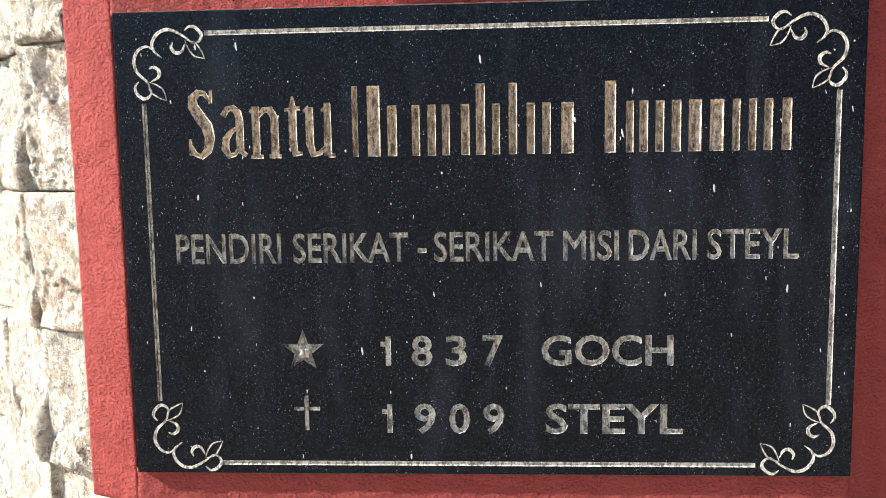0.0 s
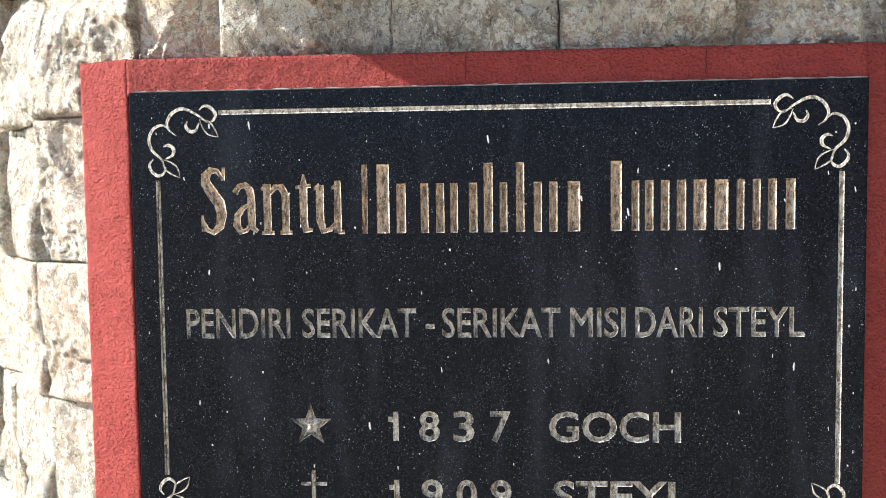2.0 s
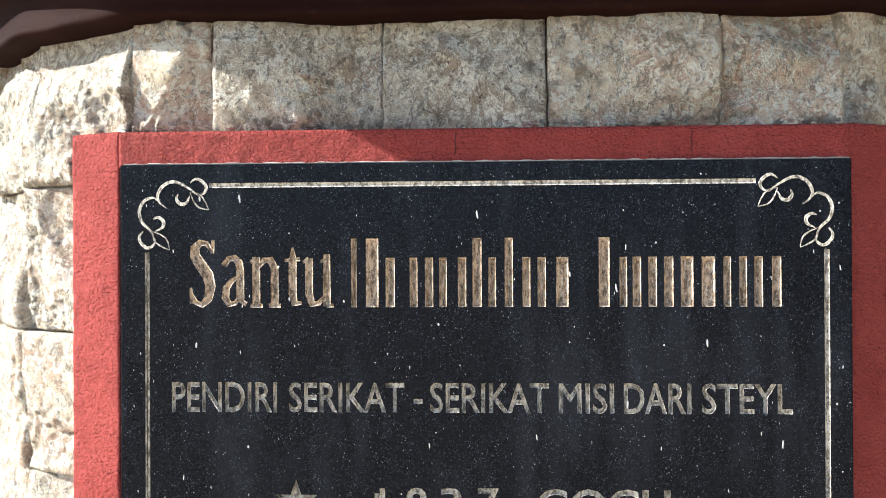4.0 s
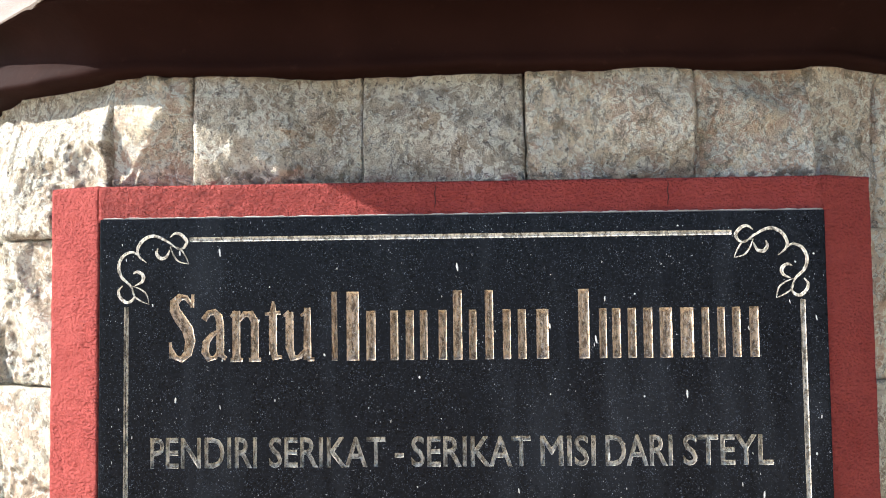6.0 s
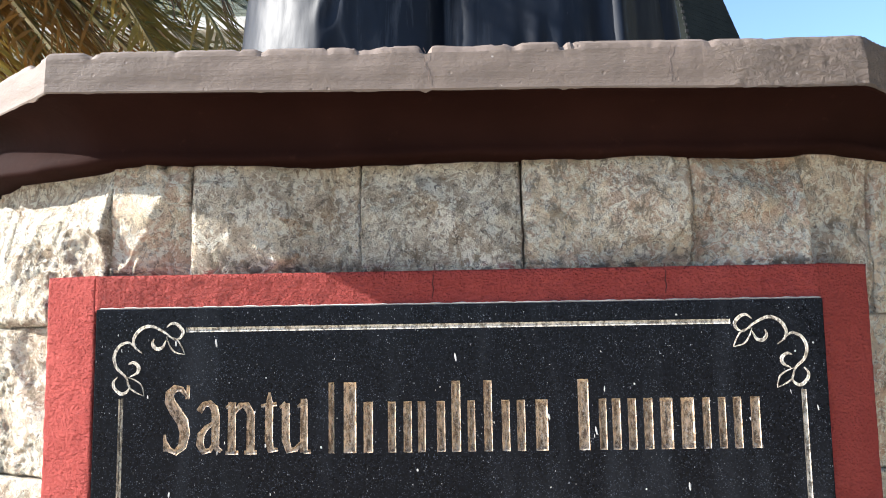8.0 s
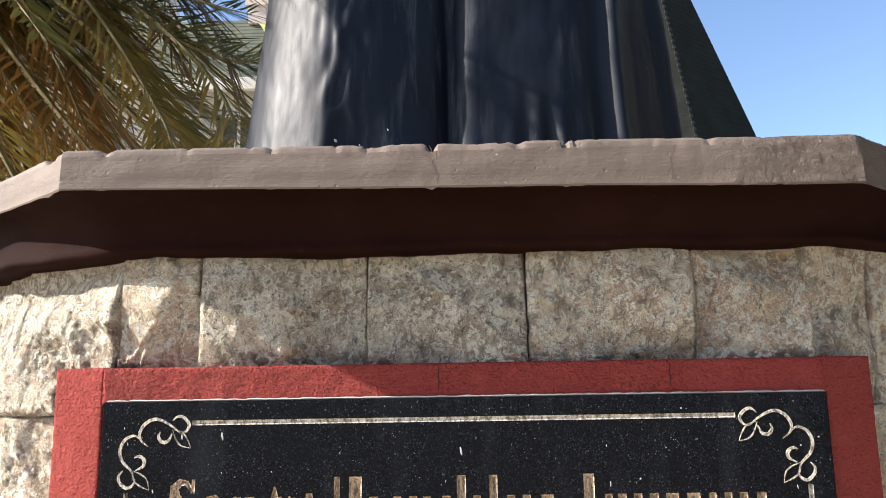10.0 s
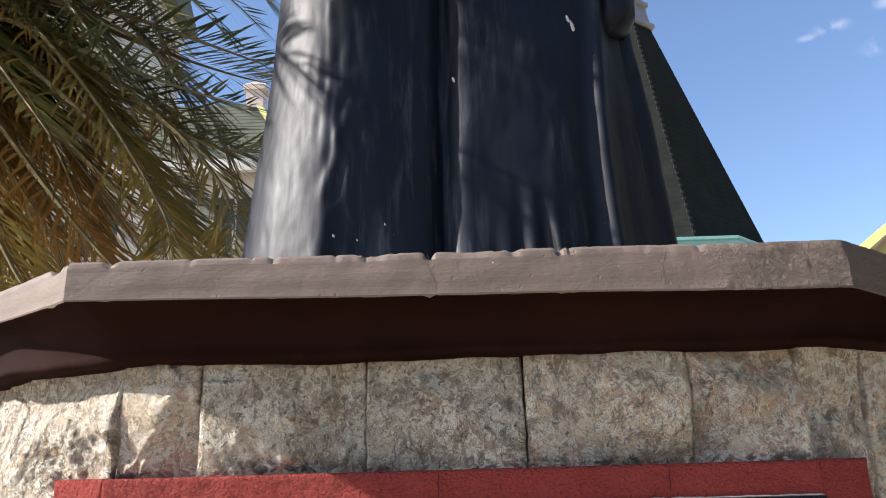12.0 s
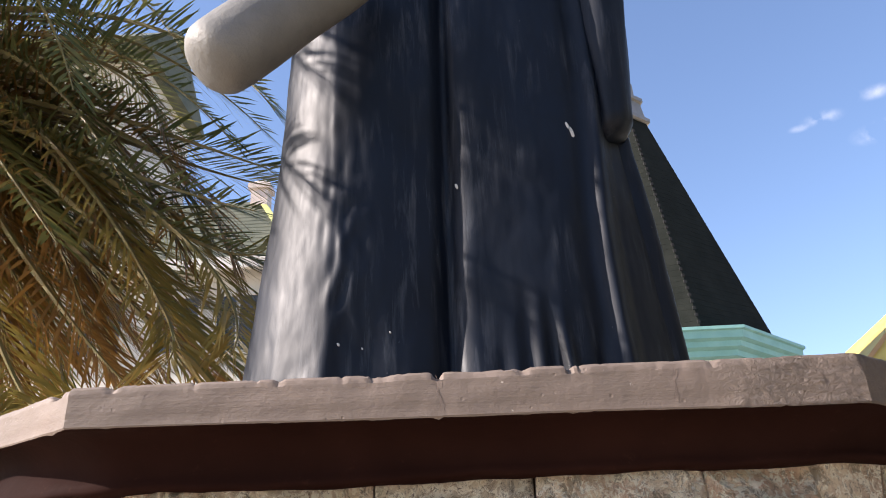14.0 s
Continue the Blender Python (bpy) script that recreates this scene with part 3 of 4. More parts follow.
def groove(bm, points):
    """A V-shaped cut along points of (x, z, half width)."""
    rings = []
    for i, (x, z, w) in enumerate(points):
        p0, p1 = points[max(i - 1, 0)], points[min(i + 1, len(points) - 1)]
        d = Vector((p1[0] - p0[0], p1[1] - p0[1])).normalized()
        nx, nz = -d.y * w, d.x * w
        deep = min(0.0085, w * 1.15)
        rings.append([bm.verts.new(q) for q in ((x + nx, -0.008, z + nz), (x + nx, 0.0003, z + nz), (x + nx * 0.12, deep, z + nz * 0.12),
                                                (x - nx * 0.12, deep, z - nz * 0.12), (x - nx, 0.0003, z - nz), (x - nx, -0.008, z - nz))])
    made = [bm.faces.new(rings[0]), bm.faces.new(rings[-1][::-1])]
    for a, b in zip(rings, rings[1:]):
        made += [bm.faces.new((a[k], b[k], b[(k + 1) % 6], a[(k + 1) % 6])) for k in range(6)]
    bmesh.ops.recalc_face_normals(bm, faces=made)


# serifed strokes of the letters S, a, n, t, u: (across, up, half width)
STROKES = {
    "S": (((128, 180, 5), (110, 204, 8), (92, 207, 11), (75, 190, 14), (75, 165, 16), (93, 135, 18), (115, 102, 18), (123, 65, 16), (115, 25, 13), (96, 7, 10), (77, 15, 8), (64, 45, 4)),
          ((131, 215, 5), (128, 172, 6)), ((62, 62, 4), (66, 10, 7))),
    "a": (((164, 132, 10), (178, 154, 9), (196, 158, 10), (210, 142, 12), (214, 118, 12), (214, 22, 12), (232, 8, 6)),
          ((208, 96, 5), (188, 84, 8), (171, 60, 11), (168, 30, 12), (180, 8, 10), (198, 12, 7), (210, 32, 5))),
    "n": (((263, 160, 12), (263, 2, 12)), ((245, 4, 6), (283, 4, 6)), ((245, 142, 4), (262, 154, 9)),
          ((268, 125, 5), (288, 150, 9), (306, 150, 12), (319, 125, 12), (319, 2, 12)), ((301, 4, 6), (338, 4, 6))),
    "t": (((375, 190, 3), (374, 150, 12), (374, 40, 12), (380, 10, 11), (401, 12, 5)), ((350, 148, 5), (397, 153, 6))),
    "u": (((424, 155, 12), (424, 40, 12), (434, 8, 11), (454, 12, 8), (474, 36, 5)), ((478, 168, 10), (478, 2, 12)),
          ((406, 142, 4), (424, 154, 8)), ((459, 142, 4), (478, 156, 8)), ((478, 4, 6), (499, 4, 6))),
}
for strokes in STROKES.values():
    for line in strokes:
        groove(title, [(-0.3622 + (x - 57) * 0.000413, 1.1715 + z * 0.000389, w * 0.000405) for x, z, w in line])
# the rest of the title is kept as plain upright bars, one or two to a letter
BASE, XH, CAP = 1.171, 1.232, 1.256
for c0, c1, tall in ((78, 108, 1), (160, 228, 1), (268, 318, 0), (400, 442, 0), (484, 528, 0), (562, 602, 0), (664, 708, 0), (744, 792, 1),
                     (830, 870, 0), (918, 962, 1), (1014, 1056, 0), (1096, 1140, 0), (1196, 1262, 0)):
    bar(title, -0.1756 + c0 * 0.0002263, -0.1756 + c1 * 0.0002263, BASE, CAP if tall else XH)
for x0, x1, tall in ((0.147, 0.160, 1), (0.172, 0.181, 0), (0.188, 0.198, 0), (0.207, 0.217, 0), (0.226, 0.237, 0), (0.246, 0.261, 0),
                     (0.271, 0.287, 0), (0.297, 0.306, 0), (0.316, 0.325, 0), (0.334, 0.344, 0), (0.355, 0.366, 0)):
    bar(title, x0, x1, BASE, CAP if tall else XH)
CARVED.append(("title_lettering", "worn gold carved title letters and bars", M_GOLD, title))

for body, x0, x1 in (("PENDIRI", -0.384, -0.252), ("SERIKAT", -0.236, -0.093), ("SERIKAT", -0.060, 0.085), ("MISI", 0.098, 0.164),
                     ("DARI", 0.177, 0.257), ("STEYL", 0.271, 0.378)):
    word = bmesh.new()
    text_solid(word, body, x0, x1, 1.041, 1.077, 0.0058, 0.0024, fat=0.0007)
    CARVED.append(("carved_word", "word in worn cream carved capitals", M_CREAM, word))
word = bmesh.new()
bar(word, -0.081, -0.070, 1.052, 1.0575, 0.003, 0.0012)
CARVED.append(("carved_dash", "short cream carved dash", M_CREAM, word))


def digit_one(bm, x, z0, z1):
    """A plain figure one: an upright with a flag."""
    bar(bm, x, x + 0.0065, z0, z1, 0.0035, 0.0014)
    bar(bm, x - 0.0062, x - 0.0004, z1 - 0.0125, z1 - 0.0065, 0.0035, 0.0014)


for z0, row in ((0.910, (("8", -0.090, -0.066), ("3", -0.047, -0.023), ("7", -0.001, 0.022))), (0.823, (("9", -0.088, -0.063), ("0", -0.044, -0.020), ("9", -0.001, 0.023)))):
    word = bmesh.new()
    digit_one(word, -0.1235, z0, z0 + 0.037)
    CARVED.append(("carved_digit", "worn cream carved figure", M_CREAM, word))
    for body, x0, x1 in row:
        word = bmesh.new()
        text_solid(word, body, x0, x1, z0, z0 + 0.037, 0.0062, 0.0029, fat=0.0010)
        CARVED.append(("carved_digit", "worn cream carved figure", M_CREAM, word))
for z0, body, x0, x1 in ((0.910, "GOCH", 0.072, 0.231), (0.823, "STEYL", 0.077, 0.244)):
    word = bmesh.new()
    text_solid(word, body, x0, x1, z0, z0 + 0.037, 0.0062, 0.0029, fat=0.0010)
    CARVED.append(("carved_word", "place name in worn cream carved capitals", M_CREAM, word))

cross = bmesh.new()
bar(cross, -0.2285, -0.2235, 0.826, 0.871, 0.003, 0.0012)
bar(cross, -0.2420, -0.2292, 0.852, 0.8565, 0.003, 0.0012)
bar(cross, -0.2228, -0.2090, 0.852, 0.8565, 0.003, 0.0012)
CARVED.append(("carved_cross", "small cream carved cross", M_CREAM, cross))

for x0, x1, z0, z1 in ((-0.336, 0.336, 1.3205, 1.3255), (-0.338, 0.334, 0.780, 0.785), (-0.4185, -0.4135, 0.864, 1.240), (0.4175, 0.4225, 0.860, 1.240)):
    b = bmesh.new()
    if x1 - x0 > z1 - z0:
        bar(b, x0, x1, z0, z1 + 0.0008, 0.0020, 0.0022)
    elif x0 > 0:
        bar(b, x0 - 0.0006, x1 + 0.0006, z0, z1, 0.0030, 0.0025)
    else:
        bar(b, x0, x0 + 0.0022, z0, z1, 0.0022, 0.0009)
        bar(b, x0 + 0.003, x1 + 0.0008, z0, z1, 0.0022, 0.0012)
    CARVED.append(("border_line", "cream carved border line", M_CREAM, b))

# the star, cut as five points with a raised middle ridge
star_cut = bmesh.new()
SX, SZ, SR = -0.228, 0.929, 0.028
ring_pts = []
for i in range(10):
    a = math.pi / 2 + i * math.pi / 5
    r = SR if i % 2 == 0 else SR * 0.40
    ring_pts.append((SX + r * math.cos(a), SZ + r * math.sin(a)))
a = [star_cut.verts.new((x, -0.01, z)) for x, z in ring_pts]
d = [star_cut.verts.new((x, 0.0095, z)) for x, z in ring_pts]
star_cut.faces.new(a)
star_cut.faces.new(d[::-1])
for i in range(10):
    k = (i + 1) % 10
    star_cut.faces.new((a[i], d[i], d[k], a[k]))
bmesh.ops.recalc_face_normals(star_cut, faces=star_cut.faces)
CARVED.append(("carved_star", "five-pointed cream carved star", M_CREAM, star_cut))

# the slab, with all of these cut out of its face
bm = bmesh.new()
box(bm, -PL_X, PL_X, 0.0, 0.020, PL_Z0, PL_Z1, 0.0012)
slab_me = bpy.data.meshes.new("granite_slab")
bm.to_mesh(slab_me)
bm.free()
slab_me.materials.append(M_GRANITE)
work = new("work", slab_me)
cut_me = bpy.data.meshes.new("cut")
all_cut = bmesh.new()
for idx, (_, _, mat, b) in enumerate(CARVED):
    for f in b.faces:
        f.material_index = idx
    tmp = bpy.data.meshes.new("tmp")
    b.to_mesh(tmp)
    b.free()
    all_cut.from_mesh(tmp)
    bpy.data.meshes.remove(tmp)
all_cut.to_mesh(cut_me)
all_cut.free()
slots = []
for idx, (_, _, mat, _) in enumerate(CARVED):
    own = mat.copy()
    slots.append(own)
    cut_me.materials.append(own)
cutter = new("cutter", cut_me)
mod = work.modifiers.new("carve", "BOOLEAN")
mod.operation, mod.solver, mod.object = "DIFFERENCE", "EXACT", cutter
mod.material_mode = "TRANSFER"
mod.use_self = True
bpy.context.view_layer.update()
done = bpy.data.meshes.new_from_object(work.evaluated_get(bpy.context.evaluated_depsgraph_get()))
names = [m.name if m else "" for m in done.materials]
slab_only = bmesh.new()
slab_only.from_mesh(done)
gi = names.index(M_GRANITE.name)
for idx, (name, label, mat, _) in enumerate(CARVED):
    piece = bmesh.new()
    piece.from_mesh(done)
    mi = names.index(slots[idx].name) if slots[idx].name in names else -1
    bmesh.ops.delete(piece, geom=[f for f in piece.faces if f.material_index != mi], context="FACES")
    for f in piece.faces:
        f.material_index = 0
    part(name, piece, mat, plaque, label)
bmesh.ops.delete(slab_only, geom=[f for f in slab_only.faces if f.material_index != gi], context="FACES")
# the small islands of stone left inside closed letters are pieces of their own
todo, islands = set(slab_only.faces), []
while todo:
    grow, found = [todo.pop()], []
    while grow:
        f = grow.pop()
        found.append(f)
        for e in f.edges:
            for g in e.link_faces:
                if g in todo:
                    todo.remove(g)
                    grow.append(g)
    islands.append(found)
islands.sort(key=lambda fs: -sum(f.calc_area() for f in fs))
for fs in islands[1:]:
    piece = bmesh.new()
    for f in fs:
        piece.faces.new([piece.verts.new(v.co) for v in f.verts])
    bmesh.ops.remove_doubles(piece, verts=piece.verts, dist=1e-6)
    part("letter_eye", piece, M_GRANITE, plaque)
bmesh.ops.delete(slab_only, geom=[f for fs in islands[1:] for f in fs], context="FACES")
part("granite_slab", slab_only, M_GRANITE, plaque, "polished black granite with fine pale flecks")
for ob in (work, cutter):
    bpy.data.objects.remove(ob)
bpy.data.meshes.remove(slab_me)
bpy.data.meshes.remove(cut_me)
bpy.data.meshes.remove(done)
for own in slots:
    bpy.data.materials.remove(own)

# five faceted points in the star
bm = bmesh.new()
mid = bm.verts.new((SX, 0.0002, SZ))
rv = [bm.verts.new((x, 0.0088, z)) for x, z in ring_pts]
for i in range(10):
    bm.faces.new((mid, rv[i], rv[(i + 1) % 10]))
bmesh.ops.recalc_face_normals(bm, faces=bm.faces)
part("star_relief", bm, M_CREAM, plaque, "faceted cream star in a star-shaped recess")


def smooth_line(pts, n=10):
    """Points on a Catmull-Rom curve through pts."""
    p = [Vector(q) for q in pts]
    p = [p[0] * 2 - p[1]] + p + [p[-1] * 2 - p[-2]]
    out = []
    for i in range(1, len(p) - 2):
        for j in range(n):
            t = j / n
            a, b, c, d = p[i - 1], p[i], p[i + 1], p[i + 2]
            out.append(0.5 * ((2 * b) + (c - a) * t + (2 * a - 5 * b + 4 * c - d) * t * t + (3 * b - a - 3 * c + d) * t ** 3))
    out.append(p[-2])
    return out


ARM = ((((120, 130), (80, 105), (30, 125), (5, 180), (20, 240), (70, 290), (90, 335)), 15),
       (((75, 290), (125, 310), (160, 340), (175, 395)), 7),
       (((75, 295), (90, 345), (130, 375), (175, 395)), 7),
       (((95, 290), (135, 268), (140, 235), (112, 214), (85, 222)), 16),
       (((95, 335), (82, 368), (48, 382), (12, 352), (4, 318), (25, 290)), 15))
OTHER = ((160, 165), (118, 130), (110, 85), (145, 35), (205, 18), (280, 52), (335, 95))


def ornament(cx, cz, sx, sz):
    """A scrolled corner flourish as shallow ribbons; cx, cz is its outer corner."""
    unit = 0.000227
    bm = bmesh.new()
    strokes = list(ARM) + [(OTHER, 15)] + [(tuple((v, u) for u, v in pts), w) for pts, w in ARM[1:]]
    for pts, width in strokes:
        line = smooth_line(pts, 8)
        prev = None
        for i, p in enumerate(line):
            a = line[min(i + 1, len(line) - 1)] - line[max(i - 1, 0)]
            nrm = Vector((-a.y, a.x)).normalized()
            w = width * (0.25 + 0.75 * math.sin(math.pi * (i + 0.5) / len(line))) * 0.62
            trio = []
            for s, y in ((-1, -0.0001), (-0.7, -0.0006), (0, -0.0002), (0.7, -0.0006), (1, -0.0001)):
                q = p + nrm * w * s
                trio.append(bm.verts.new((cx - sx * q.x * unit, y, cz - sz * q.y * unit)))
            if prev:
                for k in range(4):
                    bm.faces.new((prev[k], prev[k + 1], trio[k + 1], trio[k]))
            prev = trio
    bmesh.ops.recalc_face_normals(bm, faces=bm.faces)
    for f in bm.faces:
        if f.normal.y > 0:
            f.normal_flip()
    part("corner_ornament", bm, M_CREAM, plaque, "cream scrolled corner flourish")


ornament(0.4280, 1.3320, 1, 1)
ornament(-0.4265, 1.3325, -1, 1)
ornament(-0.4260, 0.7720, -1, -1)
ornament(0.4290, 0.7710, 1, -1)

# white paint spatter, dried in short runs
random.seed(21)
bm = bmesh.new()
for i in range(130):
    x, z = random.uniform(-0.44, 0.44), random.uniform(0.79, 1.345)
    w = random.choice((0.0004, 0.0005, 0.0006, 0.0008, 0.0012))
    h = w * random.choice((1.0, 1.5, 3.0, 4.5))
    lean = random.uniform(-0.2, 0.1)
    c = bm.verts.new((x, -0.0004, z))
    rim = [bm.verts.new((x + w * math.cos(a) + lean * h * math.sin(a), -0.0001, z + h * math.sin(a))) for a in [k * math.pi / 4 for k in range(8)]]
    for k in range(8):
        bm.faces.new((c, rim[k], rim[(k + 1) % 8]))
bmesh.ops.recalc_face_normals(bm, faces=bm.faces)
tagged(part("paint_spatter", bm, M_SPATTER, plaque, "dried white paint spatter"), kind="stuff")

# pale strip along the plaque's upper edge: its lit lip, put into colour
bm = bmesh.new()
random.seed(8)
n = 260
rows = [[], [], []]
for i in range(n + 1):
    x = -0.447 + 0.896 * i / n
    h = 0.0016 + 0.0012 * noise.noise(Vector((x * 60, 0, 0))) + 0.001 * noise.noise(Vector((x * 160, 2, 0)))
    rows[0].append((x, 0.0035, PL_Z1 + 0.0002))
    rows[1].append((x, 0.002, PL_Z1 + 0.0006 + max(0, h) * 0.5))
    rows[2].append((x, 0.009, PL_Z1 + 0.001 + max(0, h)))
bm, _ = grid_mesh(rows)
part("cement_bead", bm, plain("pale_lit_lip", (0.55, 0.52, 0.48), (0.42, 0.39, 0.36), 0.9), surround, "thin pale strip painted as the plaque's lit upper lip")

# ---- statue ----
ST_Y = 1.06


def lerp_table(table, z):
    for (z0, v0), (z1, v1) in zip(table, table[1:]):
        if z <= z1:
            t = max(0.0, (z - z0) / (z1 - z0))
            return v0 + (v1 - v0) * t
    return table[-1][1]


LEFT = ((1.66, 0.605), (1.78, 0.585), (1.95, 0.560), (2.2, 0.528), (2.47, 0.500), (2.7, 0.485), (3.0, 0.475), (3.4, 0.47), (3.75, 0.43), (3.9, 0.30), (3.97, 0.12))
RIGHT = ((1.66, 0.640), (1.78, 0.625), (1.95, 0.605), (2.2, 0.580), (2.34, 0.567), (2.62, 0.533), (2.8, 0.51), (3.0, 0.495), (3.4, 0.46), (3.75, 0.42), (3.9, 0.30), (3.97, 0.12))
DEPTH = ((1.66, 0.40), (1.95, 0.365), (2.5, 0.33), (3.0, 0.32), (3.5, 0.30), (3.75, 0.25), (3.9, 0.16), (3.97, 0.06))


def ease(t):
    t = max(0.0, min(1.0, t))
    return t * t * (3 - 2 * t)


def robe_front(x, z):
    """How far the front of the robe falls back at x, z."""
    hem = ease((2.25 - z) / 0.55)
    crease = -0.016 + 0.010 * (z - 1.7)
    ridge = -0.300 - 0.025 * hem
    back = 0.0
    if x < crease:
        # one broad fold that turns back into the overlap
        back += 0.105 * max(0.0, (x - ridge) / (crease - ridge)) ** 1.15 if x > ridge else 0.0
        back += 0.030 * ease((x - crease + 0.05) / 0.05)
        back += 0.022 * hem * ease((x - ridge) / 0.05) * (1 - ease((x - ridge - 0.10) / 0.12))
    else:
        # the overlapping panel, with a rolled edge
        back += 0.079 + 0.018 * (1 - ease((x - crease) / 0.060)) + 0.040 * (1 - ease((x - crease) / 0.016))
        back += 0.060 * min(x - crease, 0.16) - 0.05 * max(0.0, min(x, 0.36) - 0.18)
        run = 0.405 + 0.010 * math.sin(z * 5)
        back += 0.014 * gauss(x, run - 0.050, 0.030) - 0.022 * gauss(x, run, 0.024)
        back += 0.050 * ease((x - run) / 0.06)
        # short pleats near the hem
        for px, top, size, wide in ((0.250 - 0.07 * (z - 1.7), 2.08, 0.020, 0.016), (0.352, 2.00, 0.020, 0.014), (0.115, 2.02, 0.007, 0.02), (0.175, 2.15, 0.007, 0.016)):
            k = ease((top - z) / 0.25)
            back -= size * k * gauss(x, px + 0.018, wide)
            back += size * 0.9 * k * gauss(x, px - 0.014, wide)
    # dents in the thick paint
    dent = gauss(x, -0.27, 0.05) * gauss(z, 2.2, 0.22)
    back += 0.010 * dent * noise.noise(Vector((x * 38, 3.0, z * 17)))
    # the trampled hem
    foot = ease((1.86 - z) / 0.12) * gauss(x, -0.43, 0.14)
    back += foot * (0.034 * math.sin((x + 0.5) * 22 + (z - 1.66) * 34))
    return back


def statue():
    rows = []
    nz, na = 230, 560
    for j in range(nz + 1):
        z = 1.655 + (3.97 - 1.655) * j / nz
        a_l, a_r, b = lerp_table(LEFT, z), lerp_table(RIGHT, z), lerp_table(DEPTH, z)
        row = []
        for i in range(na):
            th = 2 * math.pi * i / na
            cx, sy = math.cos(th), math.sin(th)
            ex = 0.80
            x = (a_r if cx > 0 else a_l) * (abs(cx) ** ex) * (1 if cx > 0 else -1)
            y = b * (abs(sy) ** ex) * (1 if sy > 0 else -1)
            if sy < 0:
                y += robe_front(x, z) * min(1.0, -sy * 2.2)
            q = Vector((x * 5, y * 5, z * 2))
            w = 0.005 * noise.noise(q) + 0.003 * noise.noise(q * 3.1) + 0.0012 * noise.noise(q * 9)
            # the robe ends in a crumpled rim
            rim = max(0.0, 1 - (z - 1.66) / 0.12)
            w += rim * 0.014 * noise.noise(Vector((x * 9, y * 9, 5)))
            d = Vector((cx, sy))
            row.append((0.0 + x + d.x * w, ST_Y + y + d.y * w, z))
        rows.append(row)
    bm, vr = grid_mesh(rows, close_u=True)
    bm.faces.new(vr[-1])
    bm.faces.new(vr[0][::-1])
    # a sleeve that hangs at the side
    rows = []
    for j in range(40):
        t = j / 39
        z = 2.56 + 1.12 * t
        cxx = 0.462 + 0.012 * math.sin(t * 3)
        r = 0.070 + 0.04 * t
        row = []
        for i in range(36):
            th = 2 * math.pi * i / 36
            q = Vector((math.cos(th) * 2, math.sin(th) * 2, z * 3))
            rr = r * (1 + 0.12 * noise.noise(q)) * (0.75 if j == 0 else 1)
            row.append((cxx + rr * 1.0 * math.cos(th), ST_Y - 0.07 + rr * 1.35 * math.sin(th), z + 0.02 * math.cos(th)))
        rows.append(row)
    b2, v2 = grid_mesh(rows, close_u=True)
    b2.faces.new(v2[0][::-1])
    b2.faces.new(v2[-1])
    # a rolled scroll held across the body
    a, axis = Vector((-0.528, 0.45, 2.520)), Vector((0.62, 0.30, 0.80)).normalized()
    s1 = axis.cross(Vector((0, 1, 0))).normalized()
    s2 = axis.cross(s1).normalized()
    rows = []
    steps = [(-0.030, 0.020), (-0.027, 0.045), (-0.018, 0.066), (-0.004, 0.080), (0.012, 0.088), (0.035, 0.091)] + [(0.035 + 0.05 * k, 0.091 + 0.002 * math.sin(k)) for k in range(1, 13)]
    for d, r in steps:
        rows.append([a + axis * d + (s1 * math.cos(t) + s2 * math.sin(t)) * r * (1 + 0.012 * math.sin(3 * t + d * 9)) for t in [2 * math.pi * i / 40 for i in range(40)]])
    b3, v3 = grid_mesh(rows, close_u=True)
    b3.faces.new(v3[0][::-1])
    b3.faces.new(v3[-1])
    for f in b3.faces:
        f.material_index = 1
    for b in (b2, b3):
        tmp = bpy.data.meshes.new("tmp")
        b.to_mesh(tmp)
        b.free()
        bm.from_mesh(tmp)
        bpy.data.meshes.remove(tmp)
    bmesh.ops.recalc_face_normals(bm, faces=bm.faces)
    # dried white drops on the front of the robe
    bm.verts.ensure_lookup_table()
    skin = [v.co.copy() for v in bm.verts if v.co.y < ST_Y - 0.1]
    rr = random.Random(4)
    drops = [(0.332, 2.535, 0.007, 0.020), (0.322, 2.552, 0.005, 0.012), (-0.281, 1.93, 0.004, 0.005), (0.012, 2.36, 0.004, 0.008)]
    drops += [(rr.uniform(-0.35, 0.45), rr.uniform(1.85, 2.9), 0.0018, rr.uniform(0.002, 0.005)) for _ in range(2)]
    for x, z, w, h in drops:
        y = min(skin, key=lambda p: (p.x - x) ** 2 + (p.z - z) ** 2 + max(0.0, p.y - ST_Y + 0.15) * 9).y - 0.003
        c = bm.verts.new((x, y - 0.002, z))
        rim = [bm.verts.new((x + w * math.cos(t) - 0.3 * h * math.sin(t), y + 0.003, z + h * math.sin(t))) for t in [k * math.pi / 4 for k in range(8)]]
        for k in range(8):
            bm.faces.new((c, rim[k], rim[(k + 1) % 8])).material_index = 2
    ob = part("statue", bm, [M_ROBE, M_SCROLL, M_SPATTER], None, at=(0, ST_Y, 1.655), smooth=True)
    return tagged(ob, "glossy black robed statue holding a pale scroll, standing on the pedestal", "statue")


statue()


